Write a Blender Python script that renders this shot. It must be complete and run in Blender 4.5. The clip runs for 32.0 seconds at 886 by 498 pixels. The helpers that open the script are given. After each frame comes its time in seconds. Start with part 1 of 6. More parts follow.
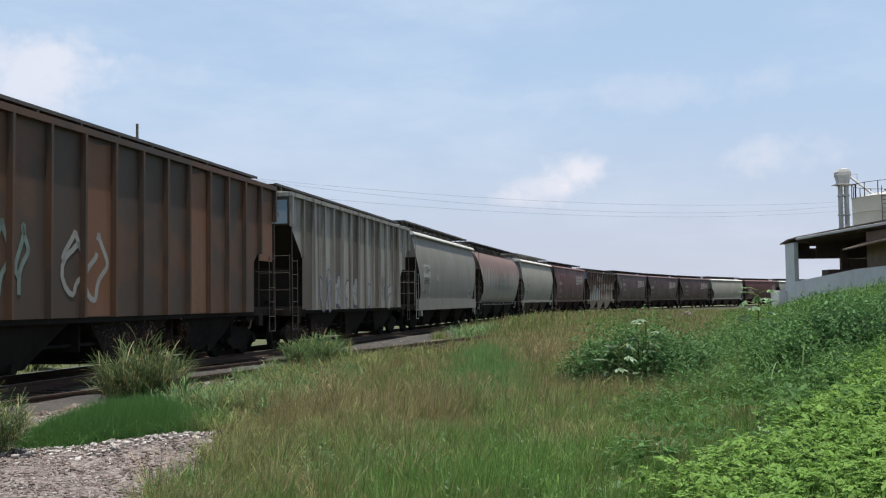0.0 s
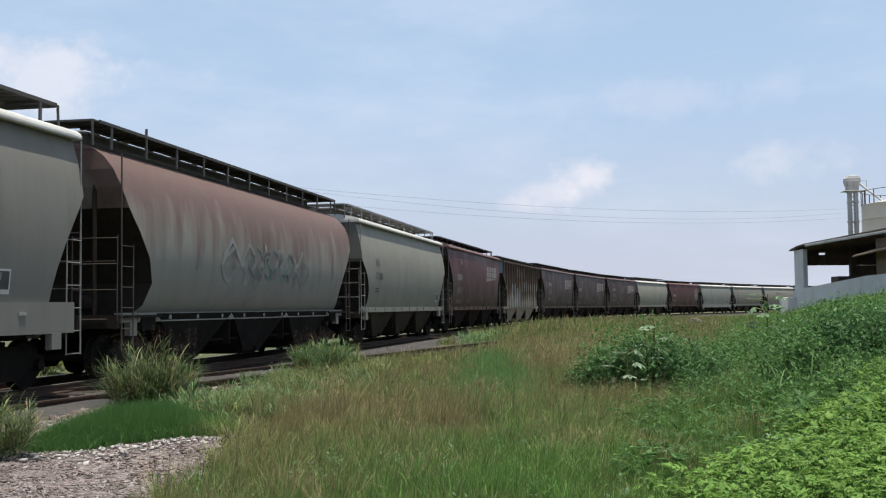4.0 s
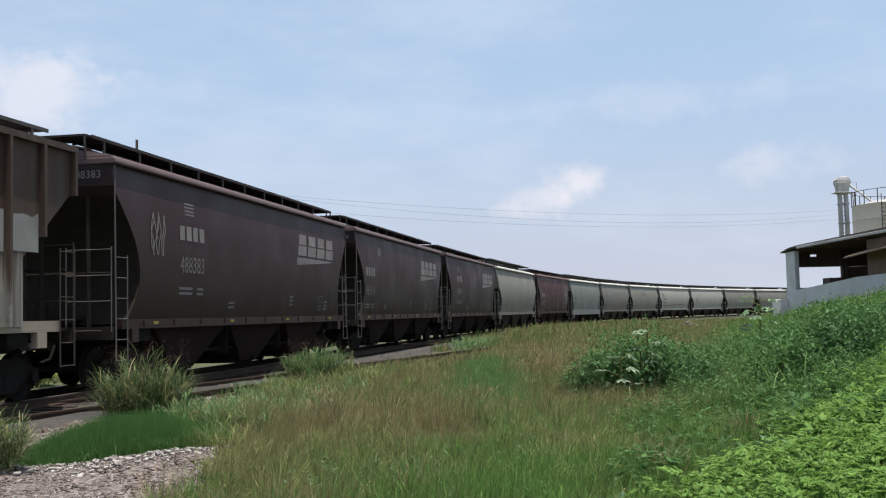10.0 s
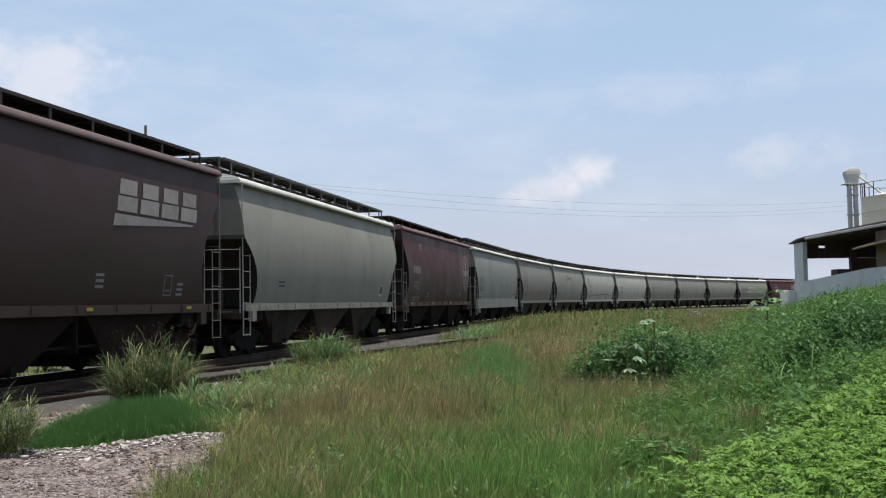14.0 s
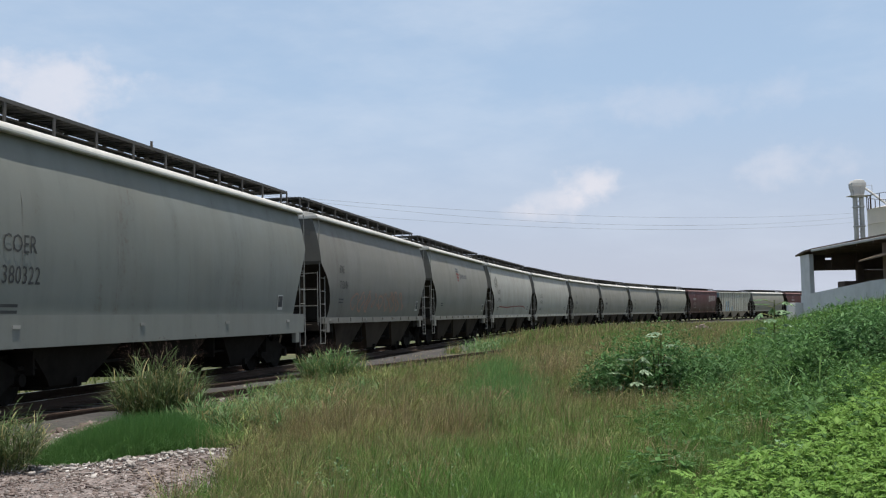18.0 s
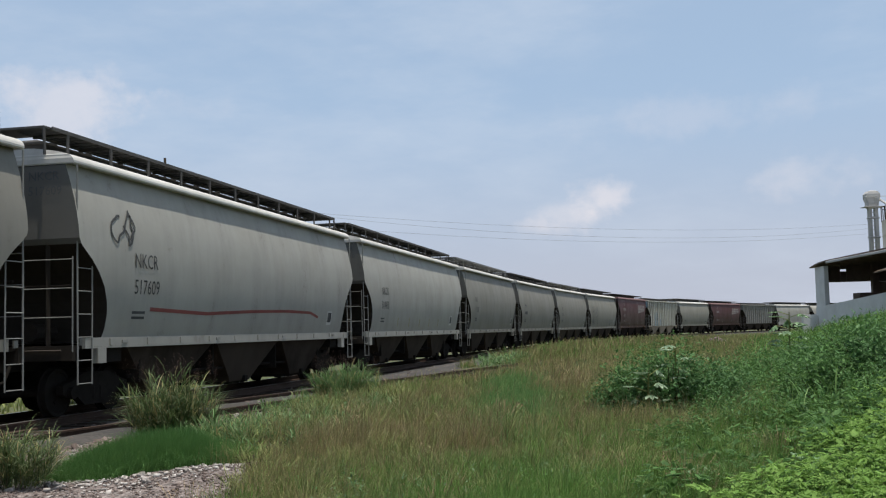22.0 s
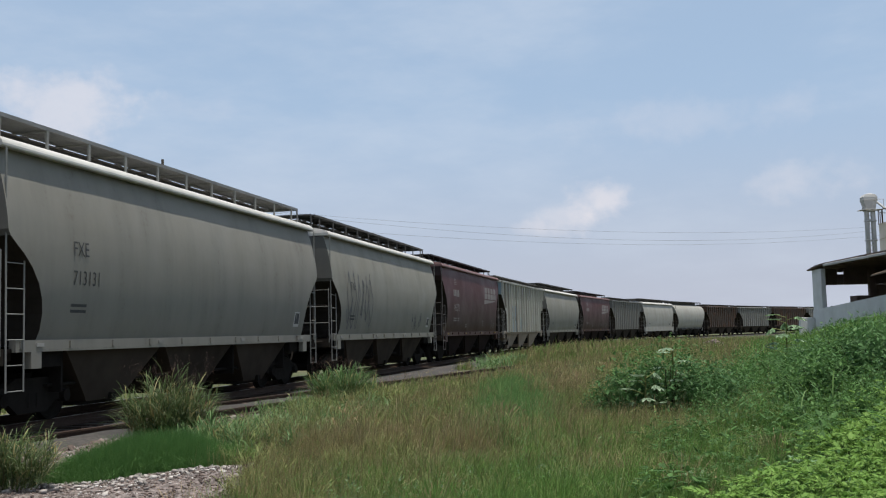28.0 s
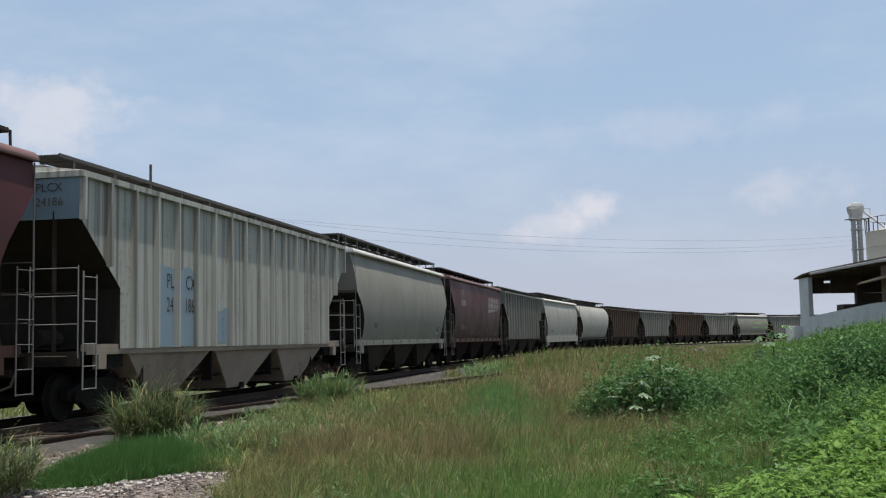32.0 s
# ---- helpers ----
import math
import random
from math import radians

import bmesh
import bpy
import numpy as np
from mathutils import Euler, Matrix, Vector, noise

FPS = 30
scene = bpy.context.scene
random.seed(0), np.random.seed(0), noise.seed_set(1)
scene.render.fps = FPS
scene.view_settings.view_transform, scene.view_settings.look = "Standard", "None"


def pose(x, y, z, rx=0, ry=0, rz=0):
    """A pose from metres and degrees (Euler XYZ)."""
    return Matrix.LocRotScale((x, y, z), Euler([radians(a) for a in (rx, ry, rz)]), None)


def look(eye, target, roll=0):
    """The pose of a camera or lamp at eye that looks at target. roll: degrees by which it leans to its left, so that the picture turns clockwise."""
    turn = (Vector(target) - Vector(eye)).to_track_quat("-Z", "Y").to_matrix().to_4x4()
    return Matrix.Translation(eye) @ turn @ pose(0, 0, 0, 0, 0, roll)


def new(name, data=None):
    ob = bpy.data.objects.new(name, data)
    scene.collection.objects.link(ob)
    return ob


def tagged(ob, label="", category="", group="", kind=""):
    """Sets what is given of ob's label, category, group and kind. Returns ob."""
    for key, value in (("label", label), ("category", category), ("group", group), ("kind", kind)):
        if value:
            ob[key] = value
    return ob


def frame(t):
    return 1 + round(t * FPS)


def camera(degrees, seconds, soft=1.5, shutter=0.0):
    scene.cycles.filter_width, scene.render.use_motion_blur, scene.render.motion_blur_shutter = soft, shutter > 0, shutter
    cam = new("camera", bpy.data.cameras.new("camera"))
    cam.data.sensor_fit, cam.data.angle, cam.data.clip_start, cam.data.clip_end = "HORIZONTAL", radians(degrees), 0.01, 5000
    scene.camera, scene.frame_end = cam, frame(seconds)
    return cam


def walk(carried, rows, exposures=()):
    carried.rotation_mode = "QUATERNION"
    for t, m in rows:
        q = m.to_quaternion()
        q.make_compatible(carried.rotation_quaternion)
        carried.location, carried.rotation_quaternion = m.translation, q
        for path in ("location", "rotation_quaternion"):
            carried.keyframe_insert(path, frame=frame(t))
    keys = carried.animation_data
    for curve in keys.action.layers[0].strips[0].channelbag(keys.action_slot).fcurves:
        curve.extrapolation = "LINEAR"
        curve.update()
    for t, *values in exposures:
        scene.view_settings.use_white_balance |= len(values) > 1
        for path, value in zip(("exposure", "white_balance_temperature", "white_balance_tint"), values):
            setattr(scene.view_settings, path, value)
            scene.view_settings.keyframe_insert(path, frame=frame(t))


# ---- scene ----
cam = camera(45.9, 32.0, 1.2)
EYE = 1.152
TURNS = [
    (0, 92.88, 0.68, 0), (0.5, 92.92, 0.69, 0.01), (1, 92.71, 0.74, 0.18), (1.5, 92.68, 1.15, 0.55), (2, 92.66, 0.82, 0.71), 
    (2.5, 92.53, 0.74, 0.13), (3, 92.6, 0.63, 0.38), (3.5, 92.9, 0.46, 0.37), (5.5, 93.59, 0.94, 0.9), (6, 93.45, 1.11, 0.87), 
    (6.5, 93.23, 1.15, 0.86), (7, 93.18, 1.23, 0.96), (7.5, 93.27, 1.21, 0.91), (8, 93.39, 1.26, 0.7), (8.5, 93.39, 1.14, 0.26), 
    (9, 93.73, 1.25, -0.12), (9.5, 93.64, 0.97, -0.23), (10, 93.56, 1.3, 0.06), (10.5, 93.63, 1.36, 0.11), (11, 93.61, 1.5, 0.14), 
    (11.5, 93.52, 1.53, 0.28), (12, 93.52, 1.52, 0.46), (12.5, 93.51, 1.49, 1.3), (13, 93.14, 1.26, 0.77), (13.5, 92.85, 0.81, 0.35), 
    (15.5, 93.5, 0.88, 0.78), (16, 93.7, 0.81, 0.68), (16.5, 93.85, 0.98, 0.72), (17, 93.61, 1.2, 0.79), (17.5, 93.63, 1.25, 0.71), 
    (18, 93.69, 1.09, 0.77), (18.5, 93.86, 0.97, 0.83), (19, 93.96, 0.88, 0.87), (19.5, 94.03, 1.07, 1.04), (20, 94.02, 1.17, 1.17), 
    (20.5, 94.32, 1.2, 1.3), (21, 94.38, 1.03, 1.38), (21.5, 94.39, 1.19, 1.48), (22, 94.48, 1.43, 1.5), (22.5, 94.61, 1.52, 1.52), 
    (23, 94.65, 1.61, 1.66), (23.5, 94.71, 1.64, 1.69), (24, 94.79, 1.68, 1.55), (24.5, 94.85, 1.76, 1.58), (25, 95.11, 1.96, 1.68), 
    (25.5, 95.12, 1.62, 1.83), (26, 95.05, 1.57, 1.58), (26.5, 94.95, 1.6, 1.42), (28.5, 94.43, 1.14, 1.2), (29, 94.31, 1.1, 0.92), 
    (29.5, 94.34, 1.23, 0.97), (30, 94.48, 1.53, 0.98), (30.5, 94.76, 1.63, 0.9), (31, 94.95, 1.54, 0.88), (31.5, 95.13, 1.17, 0.79), 
    (32, 94.95, 1.09, 0.7),
]
walk(cam, [(t, pose(0, 0, EYE, a, r, y)) for t, a, r, y in TURNS], ((0.0, 0.2), (13.0, 0.17), (19.0, 0.05), (23.0, -0.03), (32.0, -0.02)))

# ---- light ----
SUN_EL, SUN_AZ = 82.5, 135.0          # degrees above the horizon, degrees clockwise from +y
world = bpy.data.worlds.new("sky")
scene.world = world
world.use_nodes = True
wn, wl = world.node_tree.nodes, world.node_tree.links
wn.clear()


def wnode(kind, **values):
    n = wn.new(kind)
    for key, v in values.items():
        n.inputs[key].default_value = v
    return n


def wmath(op, a, b=None, c=None):
    n = wn.new("ShaderNodeMath")
    n.operation = op
    for i, v in enumerate((a, b, c)):
        if v is None:
            continue
        if isinstance(v, (int, float)):
            n.inputs[i].default_value = v
        else:
            wl.new(v, n.inputs[i])
    return n.outputs[0]


def wmix(fac, a, b):
    n = wn.new("ShaderNodeMix")
    n.data_type = "RGBA"
    for sock, v in ((n.inputs[0], fac), (n.inputs[6], a), (n.inputs[7], b)):
        if isinstance(v, (int, float, tuple)):
            sock.default_value = v
        else:
            wl.new(v, sock)
    return n.outputs[2]


def wrange(v, a, b, lo=0.0, hi=1.0):
    n = wn.new("ShaderNodeMapRange")
    n.interpolation_type = "SMOOTHSTEP"
    wl.new(v, n.inputs[0])
    n.inputs[1].default_value, n.inputs[2].default_value, n.inputs[3].default_value, n.inputs[4].default_value = a, b, lo, hi
    return n.outputs[0]


sky = wn.new("ShaderNodeTexSky")
sky.sky_type = "NISHITA"
sky.sun_disc = False
sky.sun_elevation, sky.sun_rotation = radians(SUN_EL), radians(SUN_AZ)
sky.air_density, sky.dust_density, sky.ozone_density = 1.0, 2.5, 1.0
coord = wn.new("ShaderNodeTexCoord").outputs["Generated"]
sep = wn.new("ShaderNodeSeparateXYZ")
wl.new(coord, sep.inputs[0])
# a pale haze that thickens towards the horizon
bright = wn.new("ShaderNodeVectorMath")
bright.operation = "SCALE"
wl.new(sky.outputs[0], bright.inputs[0])
bright.inputs["Scale"].default_value = 0.095
haze = wmath("SUBTRACT", wrange(sep.outputs["Z"], -0.02, 0.30, 0.92, 0.72), wrange(sep.outputs["Z"], 0.36, 0.9, 0.0, 0.57))
air = wmix(haze, bright.outputs[0], wmix(wrange(sep.outputs["Z"], 0.0, 0.24), (0.545, 0.585, 0.70, 1), (0.45, 0.61, 0.83, 1)))
# soft cumulus: three banks low over the horizon, and thin streaks of cirrus
stretch = wn.new("ShaderNodeMapping")
stretch.inputs["Scale"].default_value = (1, 1, 1.25)
wl.new(coord, stretch.inputs[0])
puff = wnode("ShaderNodeTexNoise", Scale=15.0, Detail=9.0, Roughness=0.58)
wl.new(stretch.outputs[0], puff.inputs["Vector"])
thin = wnode("ShaderNodeTexNoise", Scale=3.2, Detail=6.0, Roughness=0.6)
slant = wn.new("ShaderNodeMapping")
slant.inputs["Scale"].default_value = (1, 0.7, 3.0)
slant.inputs["Rotation"].default_value = (0.0, 0.35, 0.0)
wl.new(coord, slant.inputs[0])
wl.new(slant.outputs[0], thin.inputs["Vector"])
veil = wrange(thin.outputs[0], 0.42, 0.75, 0.0, 0.42)
air = wmix(veil, air, (0.66, 0.73, 0.84, 1))


def bank(x, z, wide, tall, amount):
    """A cloud bank in the direction (x, 1, z), with a ragged crown and a faint foot."""
    n = wn.new("ShaderNodeVectorMath")
    n.operation = "SUBTRACT"
    d = Vector((x, 1, z)).normalized()
    wl.new(coord, n.inputs[0])
    n.inputs[1].default_value = d
    sc = wn.new("ShaderNodeVectorMath")
    sc.operation = "MULTIPLY"
    wl.new(n.outputs[0], sc.inputs[0])
    sc.inputs[1].default_value = (1 / wide, 1 / wide, 1 / tall)
    ln = wn.new("ShaderNodeVectorMath")
    ln.operation = "LENGTH"
    wl.new(sc.outputs[0], ln.inputs[0])
    near = wmath("SUBTRACT", 1.0, ln.outputs["Value"])
    body = wmath("ADD", near, wmath("MULTIPLY", wmath("SUBTRACT", puff.outputs[0], 0.5), 3.6))
    return wmath("MULTIPLY", wrange(body, -0.05, 1.05), amount)


for x, z, wide, tall, amount in ((-0.41, 0.224, 0.085, 0.040, 0.55), (0.138, 0.122, 0.038, 0.027, 0.62), (0.100, 0.108, 0.050, 0.014, 0.35), (0.322, 0.137, 0.045, 0.028, 0.30), (0.06, 0.099, 0.03, 0.010, 0.3), (-0.27, 0.222, 0.05, 0.016, 0.14), (0.20, 0.20, 0.12, 0.03, 0.18)):
    air = wmix(bank(x, z, wide, tall, amount), air, (0.86, 0.82, 0.85, 1))
back = wn.new("ShaderNodeBackground")
wl.new(air, back.inputs[0])
back.inputs[1].default_value = 1.0
wl.new(back.outputs[0], wn.new("ShaderNodeOutputWorld").inputs[0])

sun = new("sun", bpy.data.lights.new("sun", "SUN"))
sun.data.energy, sun.data.angle, sun.data.color = 5.0, radians(0.6), (1.0, 0.96, 0.88)
az, el = radians(SUN_AZ), radians(SUN_EL)
sun.matrix_world = look((0, 0, 0), (-math.sin(az) * math.cos(el), -math.cos(az) * math.cos(el), -math.sin(el)))
sun.location = (0, 0, 60)
scene.view_settings.exposure = 0.0

# ---- materials ----


class Mat:
    """Short hand for a procedural material."""

    def __init__(self, name):
        self.m = bpy.data.materials.new(name)
        self.m.use_nodes = True
        self.n, self.l = self.m.node_tree.nodes, self.m.node_tree.links
        self.bsdf = self.n["Principled BSDF"]
        self.tex = self.n.new("ShaderNodeTexCoord")
        self.info = self.n.new("ShaderNodeObjectInfo")

    def put(self, sock, v):
        if isinstance(v, (int, float)):
            sock.default_value = v
        elif isinstance(v, tuple):
            sock.default_value = (*v, 1) if len(v) == 3 and len(sock.default_value) == 4 else v
        else:
            self.l.new(v, sock)

    def set(self, **kw):
        for key, v in kw.items():
            self.put(self.bsdf.inputs[key.replace("_", " ")], v)
        return self

    def coords(self, scale=(1, 1, 1), shift=0.0, world=False):
        mp = self.n.new("ShaderNodeMapping")
        mp.inputs["Scale"].default_value = scale
        if world:
            self.l.new(self.n.new("ShaderNodeNewGeometry").outputs["Position"], mp.inputs[0])
        else:
            self.l.new(self.tex.outputs["Object"], mp.inputs[0])
        if shift:
            c = self.n.new("ShaderNodeCombineXYZ")
            mul = self.math("MULTIPLY", self.info.outputs["Random"], shift)
            for i in range(3):
                self.l.new(mul, c.inputs[i])
            self.l.new(c.outputs[0], mp.inputs["Location"])
        return mp.outputs[0]

    def noise(self, vec, scale, detail=5.0, rough=0.55):
        t = self.n.new("ShaderNodeTexNoise")
        self.l.new(vec, t.inputs["Vector"])
        t.inputs["Scale"].default_value, t.inputs["Detail"].default_value, t.inputs["Roughness"].default_value = scale, detail, rough
        return t.outputs[0]

    def voronoi(self, vec, scale, out="Distance"):
        t = self.n.new("ShaderNodeTexVoronoi")
        self.l.new(vec, t.inputs["Vector"])
        t.inputs["Scale"].default_value = scale
        return t.outputs[out]

    def math(self, op, a, b=None):
        n = self.n.new("ShaderNodeMath")
        n.operation = op
        self.put(n.inputs[0], a)
        if b is not None:
            self.put(n.inputs[1], b)
        return n.outputs[0]

    def ramp(self, v, a, b, lo=0.0, hi=1.0):
        n = self.n.new("ShaderNodeMapRange")
        self.put(n.inputs[0], v)
        for i, q in enumerate((a, b, lo, hi)):
            n.inputs[i + 1].default_value = q
        return n.outputs[0]

    def mix(self, fac, a, b, blend="MIX"):
        n = self.n.new("ShaderNodeMix")
        n.data_type, n.blend_type = "RGBA", blend
        self.put(n.inputs[0], fac), self.put(n.inputs[6], a), self.put(n.inputs[7], b)
        return n.outputs[2]

    def bump(self, h, strength, dist=0.02):
        n = self.n.new("ShaderNodeBump")
        n.inputs["Strength"].default_value, n.inputs["Distance"].default_value = strength, dist
        self.l.new(h, n.inputs["Height"])
        self.l.new(n.outputs[0], self.bsdf.inputs["Normal"])
        return self


def paint(name, base, rust=0.2, dirt=0.4, second=None, rust_col=(0.11, 0.055, 0.032), rough=0.62, second_at=(0.45, 0.6), runs=0.0, top=None, streaks=3.0, spec=0.28):
    """Old enamel on steel: faded, streaked downwards, with rust and road dirt."""
    m = Mat(name)
    v = m.coords(shift=37.0)
    streak = m.noise(m.coords((streaks, streaks, 0.22), 23.0), 1.3, 6 if streaks > 2 else 3, 0.6)
    blot = m.noise(v, 0.7, 6, 0.62)
    fine = m.noise(v, 9.0, 5, 0.65)
    col = base
    if second:
        col = m.mix(m.ramp(m.noise(m.coords((0.55, 0.55, 0.8), 51.0), 0.9, 4, 0.6), *second_at), base, second)
    if top:          # the upper part takes another colour, with a ragged lower edge
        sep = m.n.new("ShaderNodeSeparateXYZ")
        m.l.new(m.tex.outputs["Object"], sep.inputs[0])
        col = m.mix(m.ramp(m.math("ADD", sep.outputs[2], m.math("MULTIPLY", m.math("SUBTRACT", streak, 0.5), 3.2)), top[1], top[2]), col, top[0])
    dark = tuple(c * 0.55 for c in base)
    if runs:         # narrow brown runs of rust and wet dirt
        thin = m.noise(m.coords((5.0, 5.0, 0.10), 61.0), 1.0, 5, 0.62)
        col = m.mix(m.ramp(thin, 0.50, 0.62, 0.0, runs), col, (0.075, 0.058, 0.045))
    col = m.mix(m.ramp(streak, 0.45, 0.72, 0.0, 0.55 * dirt), col, dark)
    col = m.mix(m.ramp(blot, 0.42, 0.75, 0.0, 0.5 * dirt), col, (0.20, 0.185, 0.155))
    rust_amount = min(1.0, 0.35 + rust) if rust else 0.0
    rusty = m.math("MULTIPLY", m.ramp(m.math("ADD", m.math("MULTIPLY", streak, 0.6), m.math("MULTIPLY", fine, 0.5)), 0.66 - 0.2 * rust, 0.78 - 0.15 * rust), rust_amount)
    col = m.mix(rusty, col, rust_col)
    col = m.mix(m.ramp(fine, 0.3, 0.7, 0.0, 0.06), col, dark)
    m.set(Base_Color=col, Roughness=m.ramp(blot, 0.3, 0.7, rough - 0.08, rough + 0.12), Specular_IOR_Level=spec)
    m.bump(m.math("ADD", m.math("MULTIPLY", blot, 1.0), m.math("MULTIPLY", fine, 0.01)), 0.14, 0.05)
    return m.m


def plain(name, base, rough=0.7, metal=0.0, vary=0.35, scale=6.0, bump=0.2, other=None, spec=0.22):
    m = Mat(name)
    v = m.coords(shift=19.0)
    n1, n2 = m.noise(v, scale, 6, 0.6), m.noise(v, scale * 0.13, 4, 0.6)
    col = m.mix(m.ramp(n1, 0.35, 0.68, 0.0, vary), base, other or tuple(c * 0.45 for c in base))
    col = m.mix(m.ramp(n2, 0.4, 0.65, 0.0, vary), col, tuple(min(1, c * 1.35) for c in base))
    m.set(Base_Color=col, Roughness=rough, Metallic=metal, Specular_IOR_Level=spec).bump(n1, bump, 0.01)
    return m.m


def leafy(name, a, b, c, rough=0.55, trans=0.25, low=0.6):
    """Blades and leaves, each piece of its own shade."""
    m = Mat(name)
    geo = m.n.new("ShaderNodeNewGeometry")
    r = geo.outputs["Random Per Island"]
    v = m.coords(world=True)
    col = m.mix(m.ramp(r, 0.0, 0.6), a, b)
    col = m.mix(m.ramp(r, 0.7, 1.0), col, c)
    col = m.mix(m.ramp(m.noise(v, 0.5, 4, 0.6), 0.35, 0.7, 0.0, 0.5), col, b)
    v2 = m.ramp(m.math("FRACT", m.math("MULTIPLY", r, 37.7)), 0.0, 1.0, low, 1.8 - low)
    shade = m.n.new("ShaderNodeCombineColor")
    for i in range(3):
        m.l.new(v2, shade.inputs[i])
    col = m.mix(1.0, col, shade.outputs[0], "MULTIPLY")
    m.set(Base_Color=col, Roughness=rough + 0.15, Specular_IOR_Level=0.18)
    t = m.n.new("ShaderNodeBsdfTranslucent")
    m.l.new(col, t.inputs[0])
    mx = m.n.new("ShaderNodeMixShader")
    mx.inputs[0].default_value = trans
    m.l.new(m.bsdf.outputs[0], mx.inputs[1]), m.l.new(t.outputs[0], mx.inputs[2])
    m.l.new(mx.outputs[0], m.n["Material Output"].inputs[0])
    return m.m


GREY = paint("faded mid grey enamel", (0.180, 0.172, 0.150), 0.05, 0.6, streaks=1.3)
LGREY = paint("faded light grey enamel", (0.215, 0.205, 0.176), 0.05, 0.65, streaks=1.3)
PALE = paint("pale grey white enamel", (0.335, 0.325, 0.29), 0.05, 0.55, streaks=1.3)
CREAM = paint("cream grey enamel", (0.225, 0.216, 0.180), 0.06, 0.6, streaks=1.3)
DULL = paint("dull weathered grey enamel", (0.20, 0.20, 0.185), 0.15, 0.7, runs=0.5)
# top: the purple sheen of the upper sides put into colour, dusty brown below
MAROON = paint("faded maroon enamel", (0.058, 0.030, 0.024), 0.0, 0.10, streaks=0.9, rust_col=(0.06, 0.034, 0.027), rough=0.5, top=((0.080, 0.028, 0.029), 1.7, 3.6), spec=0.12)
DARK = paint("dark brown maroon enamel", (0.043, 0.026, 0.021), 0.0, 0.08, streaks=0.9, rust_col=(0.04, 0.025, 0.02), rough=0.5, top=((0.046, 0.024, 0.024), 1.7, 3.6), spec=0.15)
# End sheets: darker copies of the side paints, with their shade put in.
MAROONEND = paint("shaded grimy maroon end sheet", (0.030, 0.016, 0.015), 0.0, 0.1, streaks=1.0, rust_col=(0.03, 0.02, 0.016))
GREYEND = paint("shaded grey end sheet", (0.125, 0.122, 0.112), 0.05, 0.6, streaks=1.3)
PINK = paint("chalky pink grey enamel", (0.25, 0.235, 0.205), 0.15, 0.5, top=((0.135, 0.080, 0.066), 2.3, 3.5), streaks=1.5)
RUSTY = paint("rusted brown steel", (0.058, 0.042, 0.032), 0.3, 0.15, second=(0.095, 0.050, 0.031), second_at=(0.46, 0.58), rust_col=(0.07, 0.04, 0.027))
GRIMY = paint("grimy grey paint with rust runs", (0.265, 0.258, 0.230), 0.25, 0.7, runs=0.9)
PATCHY = paint("peeling brown and white paint", (0.30, 0.28, 0.24), 0.4, 0.2, runs=0.85, top=((0.060, 0.033, 0.023), 1.6, 2.3), streaks=4.0)
MINTPANEL = paint("rust-streaked grey green panel", (0.43, 0.43, 0.38), 0.2, 0.6, runs=0.7)
MINT = paint("pale grey green paint", (0.43, 0.425, 0.375), 0.15, 0.5, runs=0.6)
BLUE = paint("chalky light blue paint", (0.23, 0.31, 0.36), 0.15, 0.4)
# Bay grime colours also carry the deep shade below the side sills.
BAYDIRT = plain("shade-darkened brown road grime on grey steel", (0.048, 0.039, 0.031), 0.85, 0.0, 0.7, 1.2, other=(0.014, 0.011, 0.009), spec=0.04)
BAYDARK = plain("shade-darkened brown road grime", (0.024, 0.017, 0.015), 0.95, 0.0, 0.5, 1.5, spec=0.03)
BAYTAN = plain("tan dusty steel", (0.30, 0.25, 0.195), 0.85, 0.0, 0.5, 1.5, other=(0.10, 0.075, 0.06))
# Greasy brake dust, taken near black to hold the shade under the cars.
UNDER = plain("shade-darkened brake dust and grease", (0.019, 0.017, 0.015), 0.95, 0.0, 0.6, 5.0, spec=0.03)
# Shade on the slope sheets and end frames is put into this dark brown.
ENDSHADE = plain("shaded brown end paint", (0.032, 0.027, 0.022), 0.9, 0.0, 0.5, 4.0, spec=0.05)
STEEL = plain("dull walkway grating", (0.085, 0.081, 0.077), 0.85, 0.0, 0.4, 8.0)
ZINCGRATE = plain("galvanised open grating", (0.21, 0.21, 0.205), 0.6, 0.2, 0.4, 8.0)
BLACKGRATE = plain("black painted grating", (0.045, 0.037, 0.036), 0.75, 0.1, 0.4, 8.0)
IRON = plain("weathered dark iron", (0.075, 0.062, 0.052), 0.7, 0.3, 0.5, 8.0)
TEALGREY = paint("greenish grey enamel", (0.185, 0.193, 0.174), 0.05, 0.6, streaks=1.3)
# Lighter copies of the maroon and brown bodies, sunlight put into the colour.
PINKROOF = plain("sunlit maroon roof paint", (0.165, 0.095, 0.09), 0.6, 0, 0.3, 3.0, 0.1)
DARKROOF = plain("sunlit dark brown roof paint", (0.115, 0.078, 0.076), 0.6, 0, 0.3, 3.0, 0.1)
# White in place of grey roofs bright with sun; the placards share it.
ROOFWHITE = plain("white paint for sunlit roofs", (0.50, 0.49, 0.46), 0.75, 0, 0.4, 3.0, 0.1, other=(0.30, 0.29, 0.26))
GRIMEND = plain("rusted grimy end sheet", (0.10, 0.088, 0.072), 0.85, 0, 0.6, 1.6, 0.2, other=(0.04, 0.03, 0.024))
BROWNPANEL = paint("brown stained grey panel", (0.085, 0.070, 0.055), 0.3, 0.6, runs=0.8)
WORNGRAB = plain("worn dull grab iron", (0.12, 0.11, 0.105), 0.7, 0, 0.4, 8.0)
